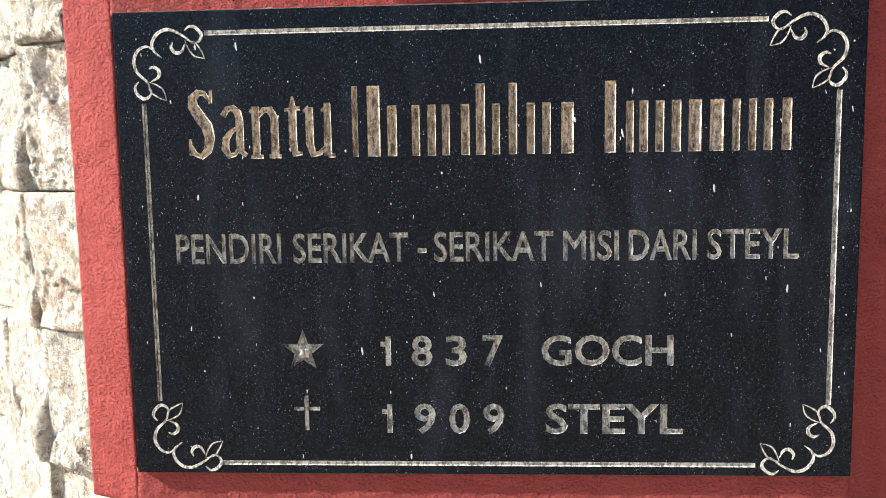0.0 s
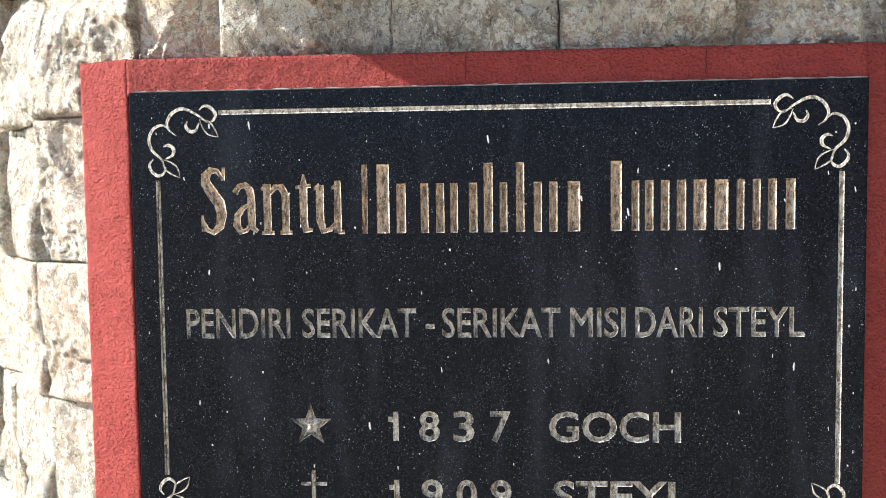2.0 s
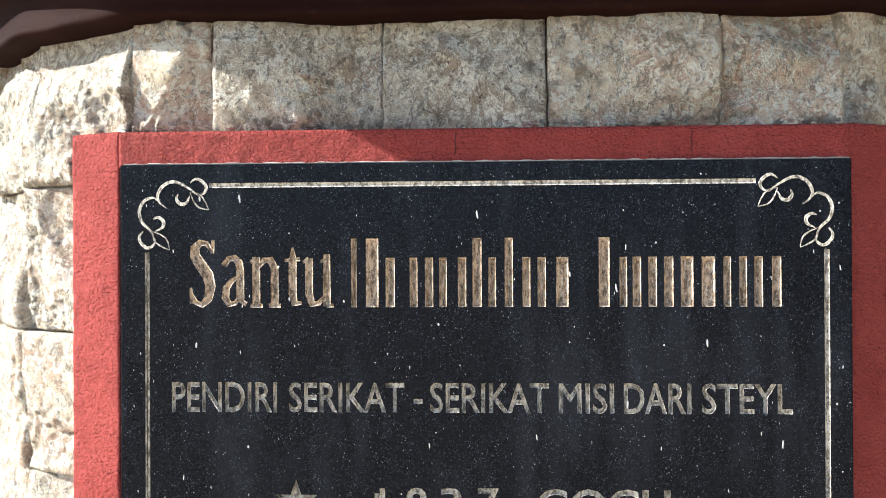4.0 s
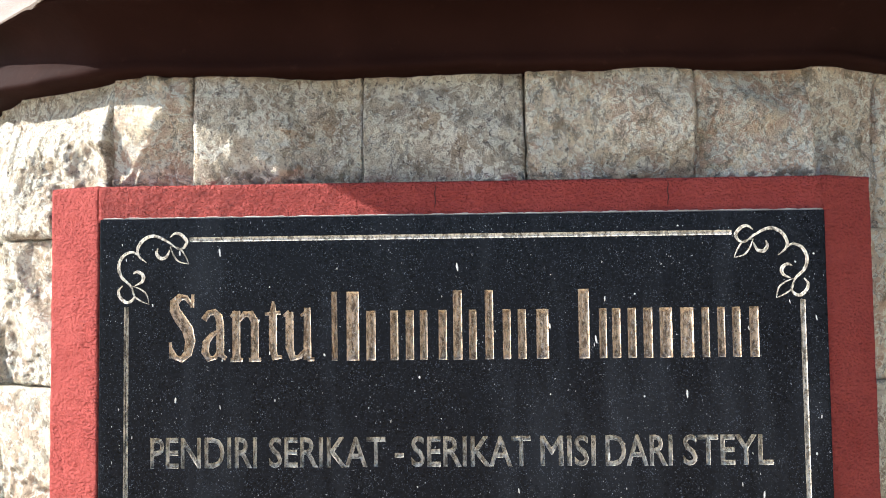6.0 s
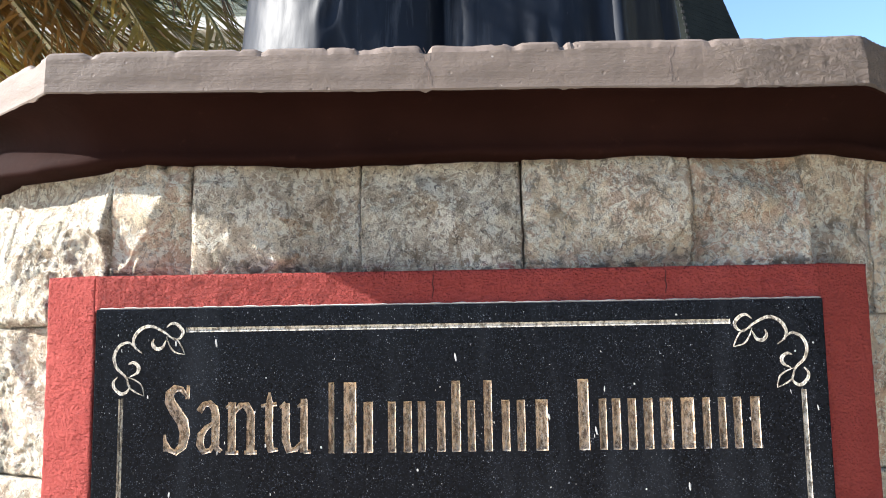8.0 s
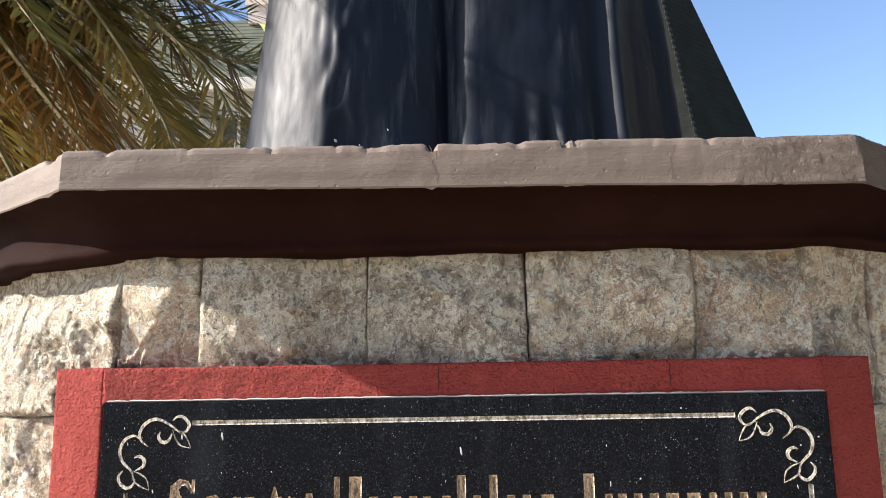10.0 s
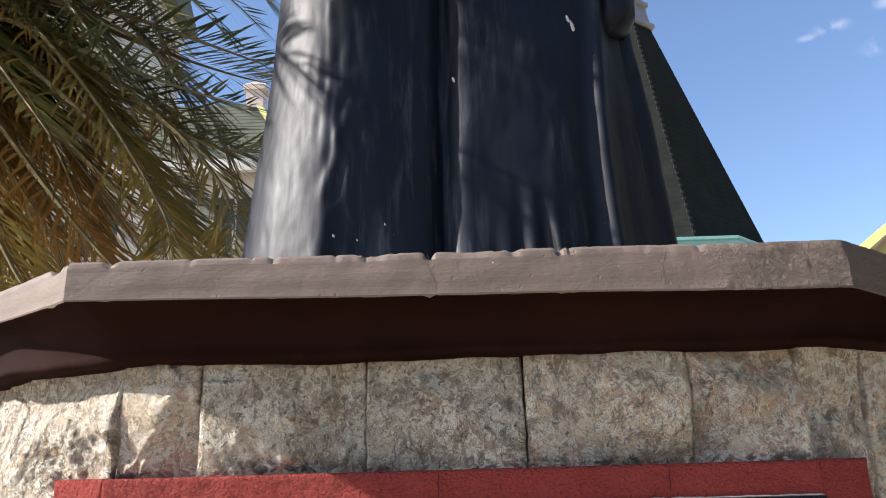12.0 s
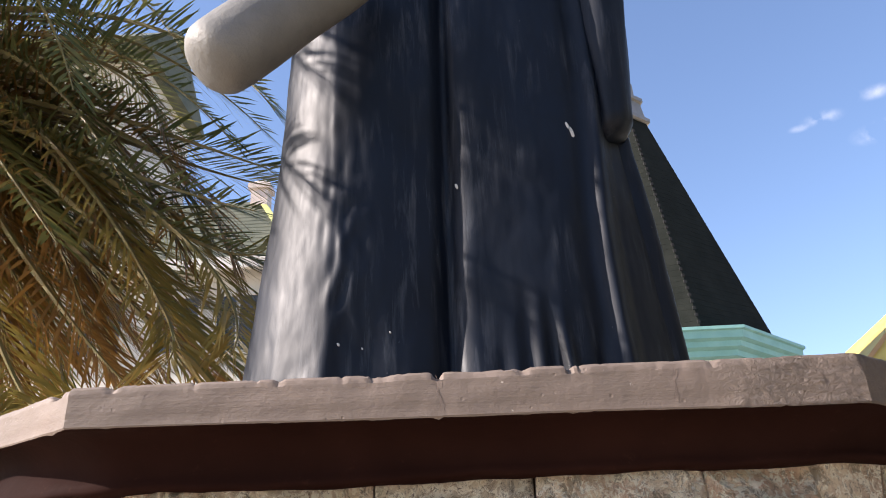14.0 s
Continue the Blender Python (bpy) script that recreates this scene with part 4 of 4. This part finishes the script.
# ---- palm ----
def palm():
    top = Vector((-2.95, 2.45, 4.25))
    tree = thing("palm_tree", (top.x, top.y, 0), "date palm with drooping green and dry brown fronds", "palm tree")
    rows = []
    for j in range(70):
        z = 4.3 * j / 69
        r = 0.20 + 0.035 * (1 if j % 4 < 2 else 0) + 0.05 * max(0, (z - 3.5))
        rows.append([(top.x + r * math.cos(a) * (1 + 0.08 * math.sin(5 * a + j)), top.y + r * math.sin(a), z) for a in [2 * math.pi * i / 20 for i in range(20)]])
    bm, v = grid_mesh(rows, close_u=True)
    bm.faces.new(v[-1])
    part("trunk", bm, M_TRUNK, tree, smooth=True)
    random.seed(11)
    n = 44
    # the fronds that hang out over the yard: a point the stalk bends through, its tip, its state
    NAMED = (
        ((-1.92, 2.30, 4.07), (-1.03, 2.20, 3.37), M_GREEN),
        ((-1.68, 2.25, 3.32), (-0.86, 2.10, 2.94), M_GREEN),
        ((-1.82, 2.20, 3.33), (-1.08, 2.00, 2.25), M_YELLOW),
        ((-2.07, 2.40, 4.66), (-1.34, 2.40, 3.96), M_GREEN),
        ((-1.62, 2.45, 3.28), (-0.88, 2.50, 2.81), M_GREEN),
        ((-1.64, 2.35, 2.88), (-0.95, 2.30, 2.25), M_GREEN),
        ((-1.89, 2.25, 2.77), (-1.29, 2.10, 2.15), M_DRY),
        ((-2.00, 2.15, 2.53), (-1.59, 1.90, 2.09), M_YELLOW),
        ((-2.12, 2.35, 3.35), (-1.57, 2.30, 2.35), M_DRY),
        ((-2.10, 2.30, 3.58), (-1.48, 2.20, 2.76), M_DRY),
        ((-1.99, 2.50, 3.11), (-1.36, 2.60, 2.31), M_DRY),
        ((-2.18, 2.30, 4.42), (-1.47, 2.20, 3.64), M_GREEN),
        ((-2.19, 2.25, 3.95), (-1.44, 2.10, 3.07), M_GREEN),
        ((-1.50, 2.15, 2.84), (-1.13, 1.90, 2.21), M_YELLOW),
        ((-2.29, 2.15, 3.56), (-1.62, 1.90, 2.75), M_GREEN),
        ((-1.78, 2.55, 3.78), (-1.29, 2.70, 3.10), M_DRY),
        ((-1.89, 2.60, 3.28), (-1.21, 2.80, 2.70), M_GREEN),
        ((-2.30, 2.40, 3.14), (-1.76, 2.40, 2.39), M_DRY),
        ((-2.24, 2.15, 4.37), (-1.65, 1.90, 3.48), M_GREEN),
        ((-2.05, 2.65, 5.14), (-1.19, 2.90, 4.69), M_GREEN),
        ((-1.85, 2.50, 4.26), (-0.97, 2.60, 3.64), M_GREEN),
        ((-1.63, 2.60, 3.59), (-0.96, 2.80, 3.42), M_GREEN),
        ((-1.45, 2.35, 3.07), (-0.84, 2.30, 2.87), M_GREEN),
        ((-1.58, 2.50, 2.97), (-0.92, 2.60, 2.62), M_YELLOW),
        ((-1.51, 2.65, 2.84), (-1.05, 2.90, 2.48), M_GREEN),
        ((-1.40, 2.30, 2.55), (-0.88, 2.20, 2.15), M_DRY),
        ((-1.57, 2.40, 3.51), (-1.01, 2.40, 2.67), M_DRY),
        ((-1.28, 2.20, 2.94), (-0.92, 2.00, 2.24), M_YELLOW),
        ((-1.76, 2.45, 3.99), (-1.39, 2.50, 3.02), M_DRY),
        ((-1.63, 2.35, 4.20), (-0.85, 2.30, 3.58), M_GREEN),
        ((-1.49, 2.40, 3.57), (-0.89, 2.40, 3.31), M_GREEN),
    )
    fronds = [(Vector(a), Vector(b), mat, 66) for a, b, mat in NAMED]
    # dry and half-dry fronds further back in the skirt
    for i in range(46):
        tip = Vector((random.uniform(-2.7, -1.2), random.uniform(2.4, 3.6), random.uniform(1.6, 3.5)))
        bend = top.lerp(tip, 0.55) + Vector((random.uniform(-0.1, 0.2), 0, random.uniform(0.15, 0.45)))
        fronds.append((bend, tip, random.choice((M_GREEN, M_DRY, M_DRY, M_DRY, M_YELLOW)), 60))
    # the rest of the crown, all round
    for i in range(26):
        a = radians(55 + 255 * i / 26 + random.uniform(-6, 6))
        reach, drop = random.uniform(1.7, 2.4), random.uniform(-1.9, 1.0)
        tip = top + Vector((math.cos(a) * reach, math.sin(a) * reach, drop))
        bend = top.lerp(tip, 0.5) + Vector((0, 0, random.uniform(0.35, 0.6)))
        fronds.append((bend, tip, M_GREEN if drop > -0.9 else random.choice((M_GREEN, M_DRY)), 60))
    # those that reach over beside the statue and shade it
    for i in range(9):
        tip = Vector((random.uniform(-2.7, -2.0), random.uniform(-0.1, 0.5), random.uniform(3.75, 4.6)))
        fronds.append((top.lerp(tip, 0.5) + Vector((0, 0, random.uniform(0.15, 0.4))), tip, M_GREEN, 66))
    for tip, bend in (((-2.1, 0.25, 3.30), (-2.5, 1.2, 4.0)), ((-2.0, 0.35, 2.62), (-2.6, 1.2, 3.3))):
        fronds.append((Vector(bend), Vector(tip), M_GREEN, 60))
    for bend, tip, mat, total in fronds:
        p = top + Vector((random.uniform(-0.12, 0.12), random.uniform(-0.12, 0.12), random.uniform(-0.25, 0.1)))
        ctrl = bend * 2 - (p + tip) / 2
        pts = [p * (1 - t) ** 2 + ctrl * 2 * t * (1 - t) + tip * t * t for t in [i / n for i in range(n + 1)]]
        bm = bmesh.new()
        prev = None
        for i, q in enumerate(pts):
            r = 0.020 * (1 - i / (n + 1)) + 0.0025
            d = (pts[min(i + 1, n)] - pts[max(i - 1, 0)]).normalized()
            s = d.cross(Vector((0, 0, 1))).normalized()
            u = s.cross(d)
            cur = [bm.verts.new(q + (s * math.cos(k) + u * math.sin(k)) * r) for k in (0.5, 2.1, 3.7, 5.2)]
            if prev:
                for k in range(4):
                    bm.faces.new((prev[k], prev[(k + 1) % 4], cur[(k + 1) % 4], cur[k]))
            prev = cur
        stalk = part("frond", bm, M_RACHIS, tree, at=tuple(top))
        bm = bmesh.new()
        limp = 0.2 if mat is M_GREEN else 0.55
        for i in range(total):
            t = 0.10 + 0.90 * i / total
            f = t * n
            k = min(int(f), n - 1)
            q = pts[k].lerp(pts[k + 1], f - k)
            d = (pts[k + 1] - pts[k]).normalized()
            s = d.cross(Vector((0, 0, 1))).normalized()
            u = s.cross(d)
            ll = (0.42 * math.sin(math.pi * (0.16 + 0.74 * t)) + 0.05) * random.uniform(0.8, 1.12)
            for side in (-1, 1):
                if random.random() < 0.06:
                    continue
                w = random.uniform(0.0058, 0.0082)
                fwd = 0.55 + 0.7 * t + random.uniform(-0.15, 0.15)
                dirn = (s * side + d * fwd + u * random.uniform(0.0, 0.35)).normalized()
                tip_drop = Vector((0, 0, -1)) * ll * limp * random.uniform(0.15, 0.6)
                flat = d.cross(dirn).normalized()
                wide = dirn.cross(flat).normalized()
                m1 = q + dirn * ll * 0.35 + tip_drop * 0.12
                m2 = q + dirn * ll * 0.72 + tip_drop * 0.5
                e = q + dirn * ll + tip_drop
                vs = [bm.verts.new(q), bm.verts.new(m1 + wide * w), bm.verts.new(m1 - wide * w + flat * w * 0.5), bm.verts.new(m2 + wide * w * 0.7),
                      bm.verts.new(m2 - wide * w * 0.7 + flat * w * 0.4), bm.verts.new(e)]
                bm.faces.new((vs[0], vs[1], vs[2]))
                bm.faces.new((vs[1], vs[3], vs[4], vs[2]))
                bm.faces.new((vs[3], vs[5], vs[4]))
        tagged(part("foliage", bm, mat, stalk), kind="stuff")


palm()


# ---- church tower ----
def octagon(cx, cy, r, turn, n=8):
    return [Vector((cx + r * math.cos(radians(turn + 360 / n * k)), cy + r * math.sin(radians(turn + 360 / n * k)))) for k in range(n)]


def prism(bm, rings):
    """Joins rings of (points, z) into one closed solid."""
    loops = [[bm.verts.new((p.x, p.y, z)) for p in pts] for pts, z in rings]
    n = len(loops[0])
    for a, b in zip(loops, loops[1:]):
        for k in range(n):
            bm.faces.new((a[k], a[(k + 1) % n], b[(k + 1) % n], b[k]))
    bm.faces.new(loops[0][::-1])
    bm.faces.new(loops[-1])


def tower():
    ex, ey, eturn = 6.4, 27.0, -67.5
    t = thing("church_tower", (ex, ey, 0), "octagonal church tower with a steep dark shingled spire and teal eaves", "church tower")
    bm = bmesh.new()
    prism(bm, [(octagon(ex, ey, 4.7, eturn), 0.0), (octagon(ex, ey, 4.7, eturn), 7.3)])
    part("wall", bm, M_CREAMWALL, t, "cream painted tower wall")
    bm = bmesh.new()
    prism(bm, [(octagon(ex, ey, r, eturn), z) for r, z in ((4.75, 7.15), (4.95, 7.2), (4.95, 7.38), (5.15, 7.45), (5.15, 7.62), (5.32, 7.68), (5.32, 7.90), (5.42, 7.93), (5.42, 8.02), (4.0, 8.05))])
    part("eaves_moulding", bm, M_TEAL, t, "teal painted stepped eaves moulding")
    cx, cy, turn, n = 6.95, 27.3, -22.0, 6
    z0, z1, r0, r1 = 7.9, 18.0, 4.35, 1.02
    bm = bmesh.new()
    rings = []
    courses = 46
    for i in range(courses):
        za, zb = z0 + (z1 - z0) * i / courses, z0 + (z1 - z0) * (i + 1) / courses
        ra, rb = r0 + (r1 - r0) * i / courses, r0 + (r1 - r0) * (i + 1) / courses
        rings += [(octagon(cx, cy, ra + 0.006, turn, n), za), (octagon(cx, cy, rb, turn, n), zb)]
    prism(bm, rings)
    spire = part("spire", bm, M_SHINGLE, t, "steep dark green-black shingled spire roof")
    for k in (5,):
        for i in range(40):
            f = (i + 0.3) / 40
            r = r0 + (r1 - r0) * f + 0.01
            p = octagon(cx, cy, r, turn, n)[k]
            z = z0 + (z1 - z0) * f
            b = bmesh.new()
            box(b, p.x - 0.05, p.x + 0.06, p.y - 0.005, p.y + 0.10, z - 0.02, z + 0.10, 0.02)
            part("hip_shingle", b, M_SHINGLE_DARK, spire)
    bm = bmesh.new()
    prism(bm, [(octagon(cx, cy, r, turn, n), z) for r, z in ((1.12, 17.9), (1.22, 17.95), (1.22, 18.1), (1.05, 18.2), (0.92, 18.9), (1.05, 18.95), (1.05, 19.1), (0.75, 19.2), (0.72, 19.9), (0.1, 20.6))])
    part("lantern", bm, M_LEAD, t, "grey metal-clad lantern cap")


tower()


def yellow_roof_house():
    h = thing("yellow_roof_house", (18.5, 31.5, 0), "house with a yellow painted hipped roof and ochre ridge", "house")
    bm = bmesh.new()
    box(bm, 13.7, 23.5, 27.5, 35.5, 0, 6.8)
    part("wall", bm, M_CREAMWALL, h)
    bm = bmesh.new()
    b = [bm.verts.new(p) for p in ((13.18, 27.0, 6.70), (24.0, 27.0, 6.70), (24.0, 36.0, 6.70), (13.1, 36.0, 6.70))]
    t = [bm.verts.new(p) for p in ((18.92, 30.5, 11.45), (20.5, 30.5, 11.45), (20.5, 33, 11.45), (18.92, 33, 11.45))]
    for k in range(4):
        bm.faces.new((b[k], b[(k + 1) % 4], t[(k + 1) % 4], t[k]))
    bm.faces.new(t)
    bm.faces.new(b[::-1])
    roof = part("roof", bm, M_YELLOWPAINT, h, "yellow painted roof")
    bm = bmesh.new()
    for a, c in (((13.18, 27.0, 6.72), (18.92, 30.5, 11.47)), ((18.92, 30.5, 11.47), (20.5, 30.5, 11.47))):
        a, c = Vector(a), Vector(c)
        d = (c - a).normalized()
        s = d.cross(Vector((0, 0, 1))).normalized() * 0.14
        u = Vector((0, 0, 0.12))
        q = [bm.verts.new(v) for v in (a - s, a + s, a + u, c - s, c + s, c + u)]
        bm.faces.new((q[0], q[2], q[5], q[3]))
        bm.faces.new((q[2], q[1], q[4], q[5]))
    part("ridge_cap", bm, M_ORANGE, roof, "ochre ridge capping")


yellow_roof_house()


def house_behind():
    h = thing("house", (-9, 19, 0), "cream house with a grey-green tiled hipped roof behind the palm", "house")
    x0, x1, y0, y1, ez = -16.3, -3.9, 17.0, 24.0, 8.9
    apex = (-5.15, 18.2, 11.0)
    bm = bmesh.new()
    box(bm, x0, x1 - 0.6, y0 + 0.6, y1, 0, ez)
    part("wall", bm, M_CREAMWALL, h, "cream painted wall")
    bm = bmesh.new()
    # stepped rows of tiles up each slope
    n = 16
    b = [Vector(p) for p in ((x0, y0, ez), (x1, y0, ez), (x1, y1, ez), (x0, y1, ez))]
    t = [Vector(p) for p in ((x0 + 2, 18.2, 11.0), (apex[0], 18.2, 11.0), (apex[0], 22, 11.0), (x0 + 2, 22, 11.0))]
    rings = []
    for i in range(n):
        for f, lift in ((i / n, 0.03), ((i + 1) / n, 0.0)):
            rings.append([bm.verts.new(p.lerp(q, f) + Vector((0, 0, lift))) for p, q in zip(b, t)])
    for a, c in zip(rings, rings[1:]):
        for k in range(4):
            bm.faces.new((a[k], a[(k + 1) % 4], c[(k + 1) % 4], c[k]))
    bm.faces.new(rings[-1])
    bm.faces.new(rings[0][::-1])
    roof = part("roof", bm, M_TILE, h, "grey-green tiled roof")
    bm = bmesh.new()
    a, c = b[1] + Vector((0, 0, 0.05)), t[1] + Vector((0, 0, 0.05))
    d = (c - a).normalized()
    s = d.cross(Vector((0, 0, 1))).normalized() * 0.13
    q = [bm.verts.new(v) for v in (a - s, a + s, a + Vector((0, 0, 0.12)), c - s, c + s, c + Vector((0, 0, 0.12)))]
    bm.faces.new((q[0], q[2], q[5], q[3]))
    bm.faces.new((q[2], q[1], q[4], q[5]))
    part("hip_cap", bm, M_PALEYELLOW, roof, "pale yellow hip capping")
    bm = bmesh.new()
    prism(bm, [(octagon(apex[0], apex[1], r, 45, 4), z) for r, z in ((0.32, 10.8), (0.32, 11.25), (0.42, 11.28), (0.42, 11.42), (0.12, 11.6))])
    part("chimney", bm, M_PINK, roof, "pale plastered chimney stub")
    bm = bmesh.new()
    box(bm, x0 - 0.05, x1 + 0.05, y0 - 0.05, y0 + 0.12, ez - 0.28, ez + 0.02)
    part("fascia", bm, M_CREAMWALL, h, "cream fascia board")
    for i, x in enumerate((-14.5, -12.6, -10.7, -8.8, -6.9, -5.4)):
        for z in (1.2, 4.0, 6.6):
            b2 = bmesh.new()
            for xa, xb, za, zb in ((x - 0.62, x - 0.52, z, z + 1.6), (x + 0.52, x + 0.62, z, z + 1.6), (x - 0.52, x + 0.52, z + 1.5, z + 1.6), (x - 0.52, x + 0.52, z, z + 0.1), (x - 0.04, x + 0.04, z + 0.1, z + 1.5)):
                box(b2, xa, xb, y0 + 0.50, y0 + 0.60, za, zb)
            win = part("window", b2, M_CREAMWALL if z > 2 else M_TEAL, h, "painted window frame")
            b2 = bmesh.new()
            box(b2, x - 0.52, x + 0.52, y0 + 0.555, y0 + 0.595, z + 0.1, z + 1.5)
            part("pane", b2, M_GLASS, win)
    bm = bmesh.new()
    box(bm, x0, x1 - 0.6, y0 + 0.50, y0 + 0.6, 3.2, 3.7)
    part("band", bm, M_TEAL, h, "teal painted string course")


house_behind()


def annex():
    a = thing("tall_annex", (-14, 24, 0), "tall pale plastered building behind the palm", "building")
    bm = bmesh.new()
    box(bm, -22, -10.6, 22, 27, 0, 19)
    part("wall", bm, M_CREAMWALL, a)
    bm = bmesh.new()
    b = [bm.verts.new(p) for p in ((-22.5, 20.6, 18.6), (-10.1, 20.6, 18.6), (-10.1, 27.5, 18.6), (-22.5, 27.5, 18.6))]
    t = [bm.verts.new(p) for p in ((-22.5, 24, 21.4), (-10.1, 24, 21.4))]
    for f in ((b[0], b[1], t[1], t[0]), (b[2], b[3], t[0], t[1]), (b[1], b[2], t[1]), (b[3], b[0], t[0]), (b[3], b[2], b[1], b[0])):
        bm.faces.new(f)
    part("roof", bm, M_TILE, a, "grey-green tiled roof")


annex()


# ---- the stones of the pedestal, piece by piece ----
COURSES = (0.0, 0.155, 0.345, 0.54, 0.735, 0.935, 1.131, 1.332, 1.562)


def facets(q, scale, steep):
    """Height of small broken faces, each tilted its own way."""
    dist, cells = noise.voronoi(q * scale)
    out = 0.0
    total = 0.0
    for d, c in zip(dist[:2], cells[:2]):
        g = noise.cell_vector(c * 917.0) - Vector((0.5, 0.5, 0.5))
        w = math.exp(-(d - dist[0]) * 22.0)
        out += w * ((q * scale - c).dot(Vector((g.x, g.y, 0))) * steep + g.z * steep * 0.3)
        total += w
    return out / total / scale


def stone(name, corner, u, nrm, a, b, z0, z1, nu, nz, seed, split):
    """A rock-faced block between a and b along u, z0 and z1."""
    r = random.Random(seed)
    gap = r.uniform(0.0006, 0.0018)
    a, b, z0, z1 = a + gap, b - gap, z0 + 0.0007, z1 - 0.0007
    # one split that steps across the block
    s_low, s_high, step = split
    bulge = r.uniform(0.004, 0.012)
    shift = Vector((r.uniform(0, 50), r.uniform(0, 50), r.uniform(0, 50)))
    planes = [(r.uniform(0.15, 0.85), r.uniform(0.15, 0.85), r.uniform(-0.38, 0.38), r.uniform(-0.38, 0.38), r.uniform(-0.005, 0.008)) for _ in range(7)]
    rows = []
    for j in range(nz + 1):
        v = j / nz
        row = []
        for i in range(nu + 1):
            s = i / nu
            e = min(s * (b - a), (1 - s) * (b - a), v * (z1 - z0), (1 - v) * (z1 - z0))
            q = Vector((s * (b - a), v * (z1 - z0), 0)) + shift
            warp = q + Vector((noise.noise(q * 14), noise.noise(q * 14 + Vector((5, 5, 5))), 0)) * 0.02
            # broken rock: a few split planes that meet in creases, then finer and finer grit
            wu, wv = (warp.x - shift.x) * 1.0, (warp.y - shift.y) * 1.0
            lev = [c + gu * (wu - pu * (b - a)) + gv * (wv - pv * (z1 - z0)) for pu, pv, gu, gv, c in planes]
            h = bulge + max(min(lev[0], lev[1], lev[2]), min(lev[3], lev[4]), min(lev[5], lev[6]))
            h = max(-0.010, min(0.022, h - 0.004))
            cross = (s - s_low - (s_high - s_low) * v) * (b - a) + 0.012 * noise.noise(q * 24)
            h += step * (0.5 + 0.5 * math.tanh(cross / 0.007)) - step * 0.5
            broken = 0.25 + 0.95 * max(0.0, min(1.0, (noise.noise(q * 8 + Vector((2, 7, 1))) + 0.45 * (0.55 - v) + 0.12) * 2.4))
            h += 0.010 * (0.5 - noise.turbulence(warp * 14, 4, True, amplitude_scale=0.55, frequency_scale=2.0)) * (0.5 + 0.5 * broken)
            if nu > 12:
                h += (facets(warp, 20, 0.32) + facets(warp + Vector((3, 1, 0)), 52, 0.28)) * broken
            h += (0.0020 * noise.noise(warp * 90) + 0.0014 * noise.noise(warp * 180)) * broken
            if z1 > 1.5:
                h -= 0.020 * max(0.0, (v - 0.6) / 0.4) ** 1.3
            lim = 0.023 if z0 + (z1 - z0) * v < 1.515 else 0.015
            if h > lim * 0.5:
                h = lim * (0.5 + 0.5 * math.tanh((h - lim * 0.5) / (lim * 0.5)))
            h = max(h, -0.016)
            k = min(1.0, e / 0.008)
            k = k * k * (3 - 2 * k)
            h = h * (0.75 + 0.25 * k) - 0.003 * (1 - min(1.0, e / 0.003)) ** 2
            wob = 0.0012 * noise.noise(q * 50 + Vector((9, 9, 9)))
            su = a + (b - a) * s + (wob if 0 < i < nu else wob * 1.2)
            p = corner + u * su + nrm * h
            row.append((p.x, p.y, z0 + (z1 - z0) * v + wob))
        rows.append(row)
    bm, vr = grid_mesh(rows)
    rim = vr[0] + [x[-1] for x in vr[1:]] + vr[-1][-2::-1] + [x[0] for x in vr[-2:0:-1]]
    back = [bm.verts.new((v.co.x - nrm.x * 0.075, v.co.y - nrm.y * 0.075, v.co.z)) for v in rim]
    for i in range(len(rim)):
        k = (i + 1) % len(rim)
        bm.faces.new((rim[i], back[i], back[k], rim[k]))
    bmesh.ops.recalc_face_normals(bm, faces=bm.faces)
    ob = part("stone", bm, M_STONE, pedestal, smooth=True)
    ob.data.set_sharp_from_angle(angle=radians(24))


# along the foot and the head of each split block, and how far it steps
SPLITS = {0.148: (0.7, 0.4, 0.003), 0.367: (0.35, 0.75, -0.004), 0.578: (0.28, 0.56, 0.007), 0.797: (0.2, 0.35, -0.003)}
FRONT_TOP = (0.0, 0.148, 0.367, 0.578, 0.797, 0.91)
seed = 100
for k, (corner, (turn, length)) in enumerate(zip(plan(WALL_FACES), WALL_FACES)):
    u, nrm = face_axes(turn)
    for c in range(len(COURSES) - 1):
        z0, z1 = COURSES[c], COURSES[c + 1]
        rr = random.Random(k * 31 + c)
        if k == 0 and c == 7:
            cuts = FRONT_TOP
        elif k == 11 and c == 7:
            cuts = (0.0, 0.085, 0.20)
        else:
            n = round(length / 0.21)
            cuts = [0.0] + [length * (i + rr.uniform(-0.22, 0.22)) / n for i in range(1, n)] + [length]
        near = k in (0, 1, 2, 10, 11) and c >= 4
        for a, b in zip(cuts, cuts[1:]):
            seed += 1
            hidden_front = k == 0 and 4 <= c <= 6
            fine = near and not hidden_front
            nu = max(4, int((b - a) / (0.0027 if fine else 0.03)))
            nz = max(4, int((z1 - z0) / (0.0027 if fine else 0.03)))
            split = SPLITS.get(round(a, 3), (0.5, 0.5, 0.0)) if k == 0 and c == 7 else (rr.uniform(0.2, 0.6), rr.uniform(0.4, 0.8), rr.uniform(-0.003, 0.003))
            stone("stone", corner, u, nrm, a, b, z0, z1, nu, nz, seed, split)
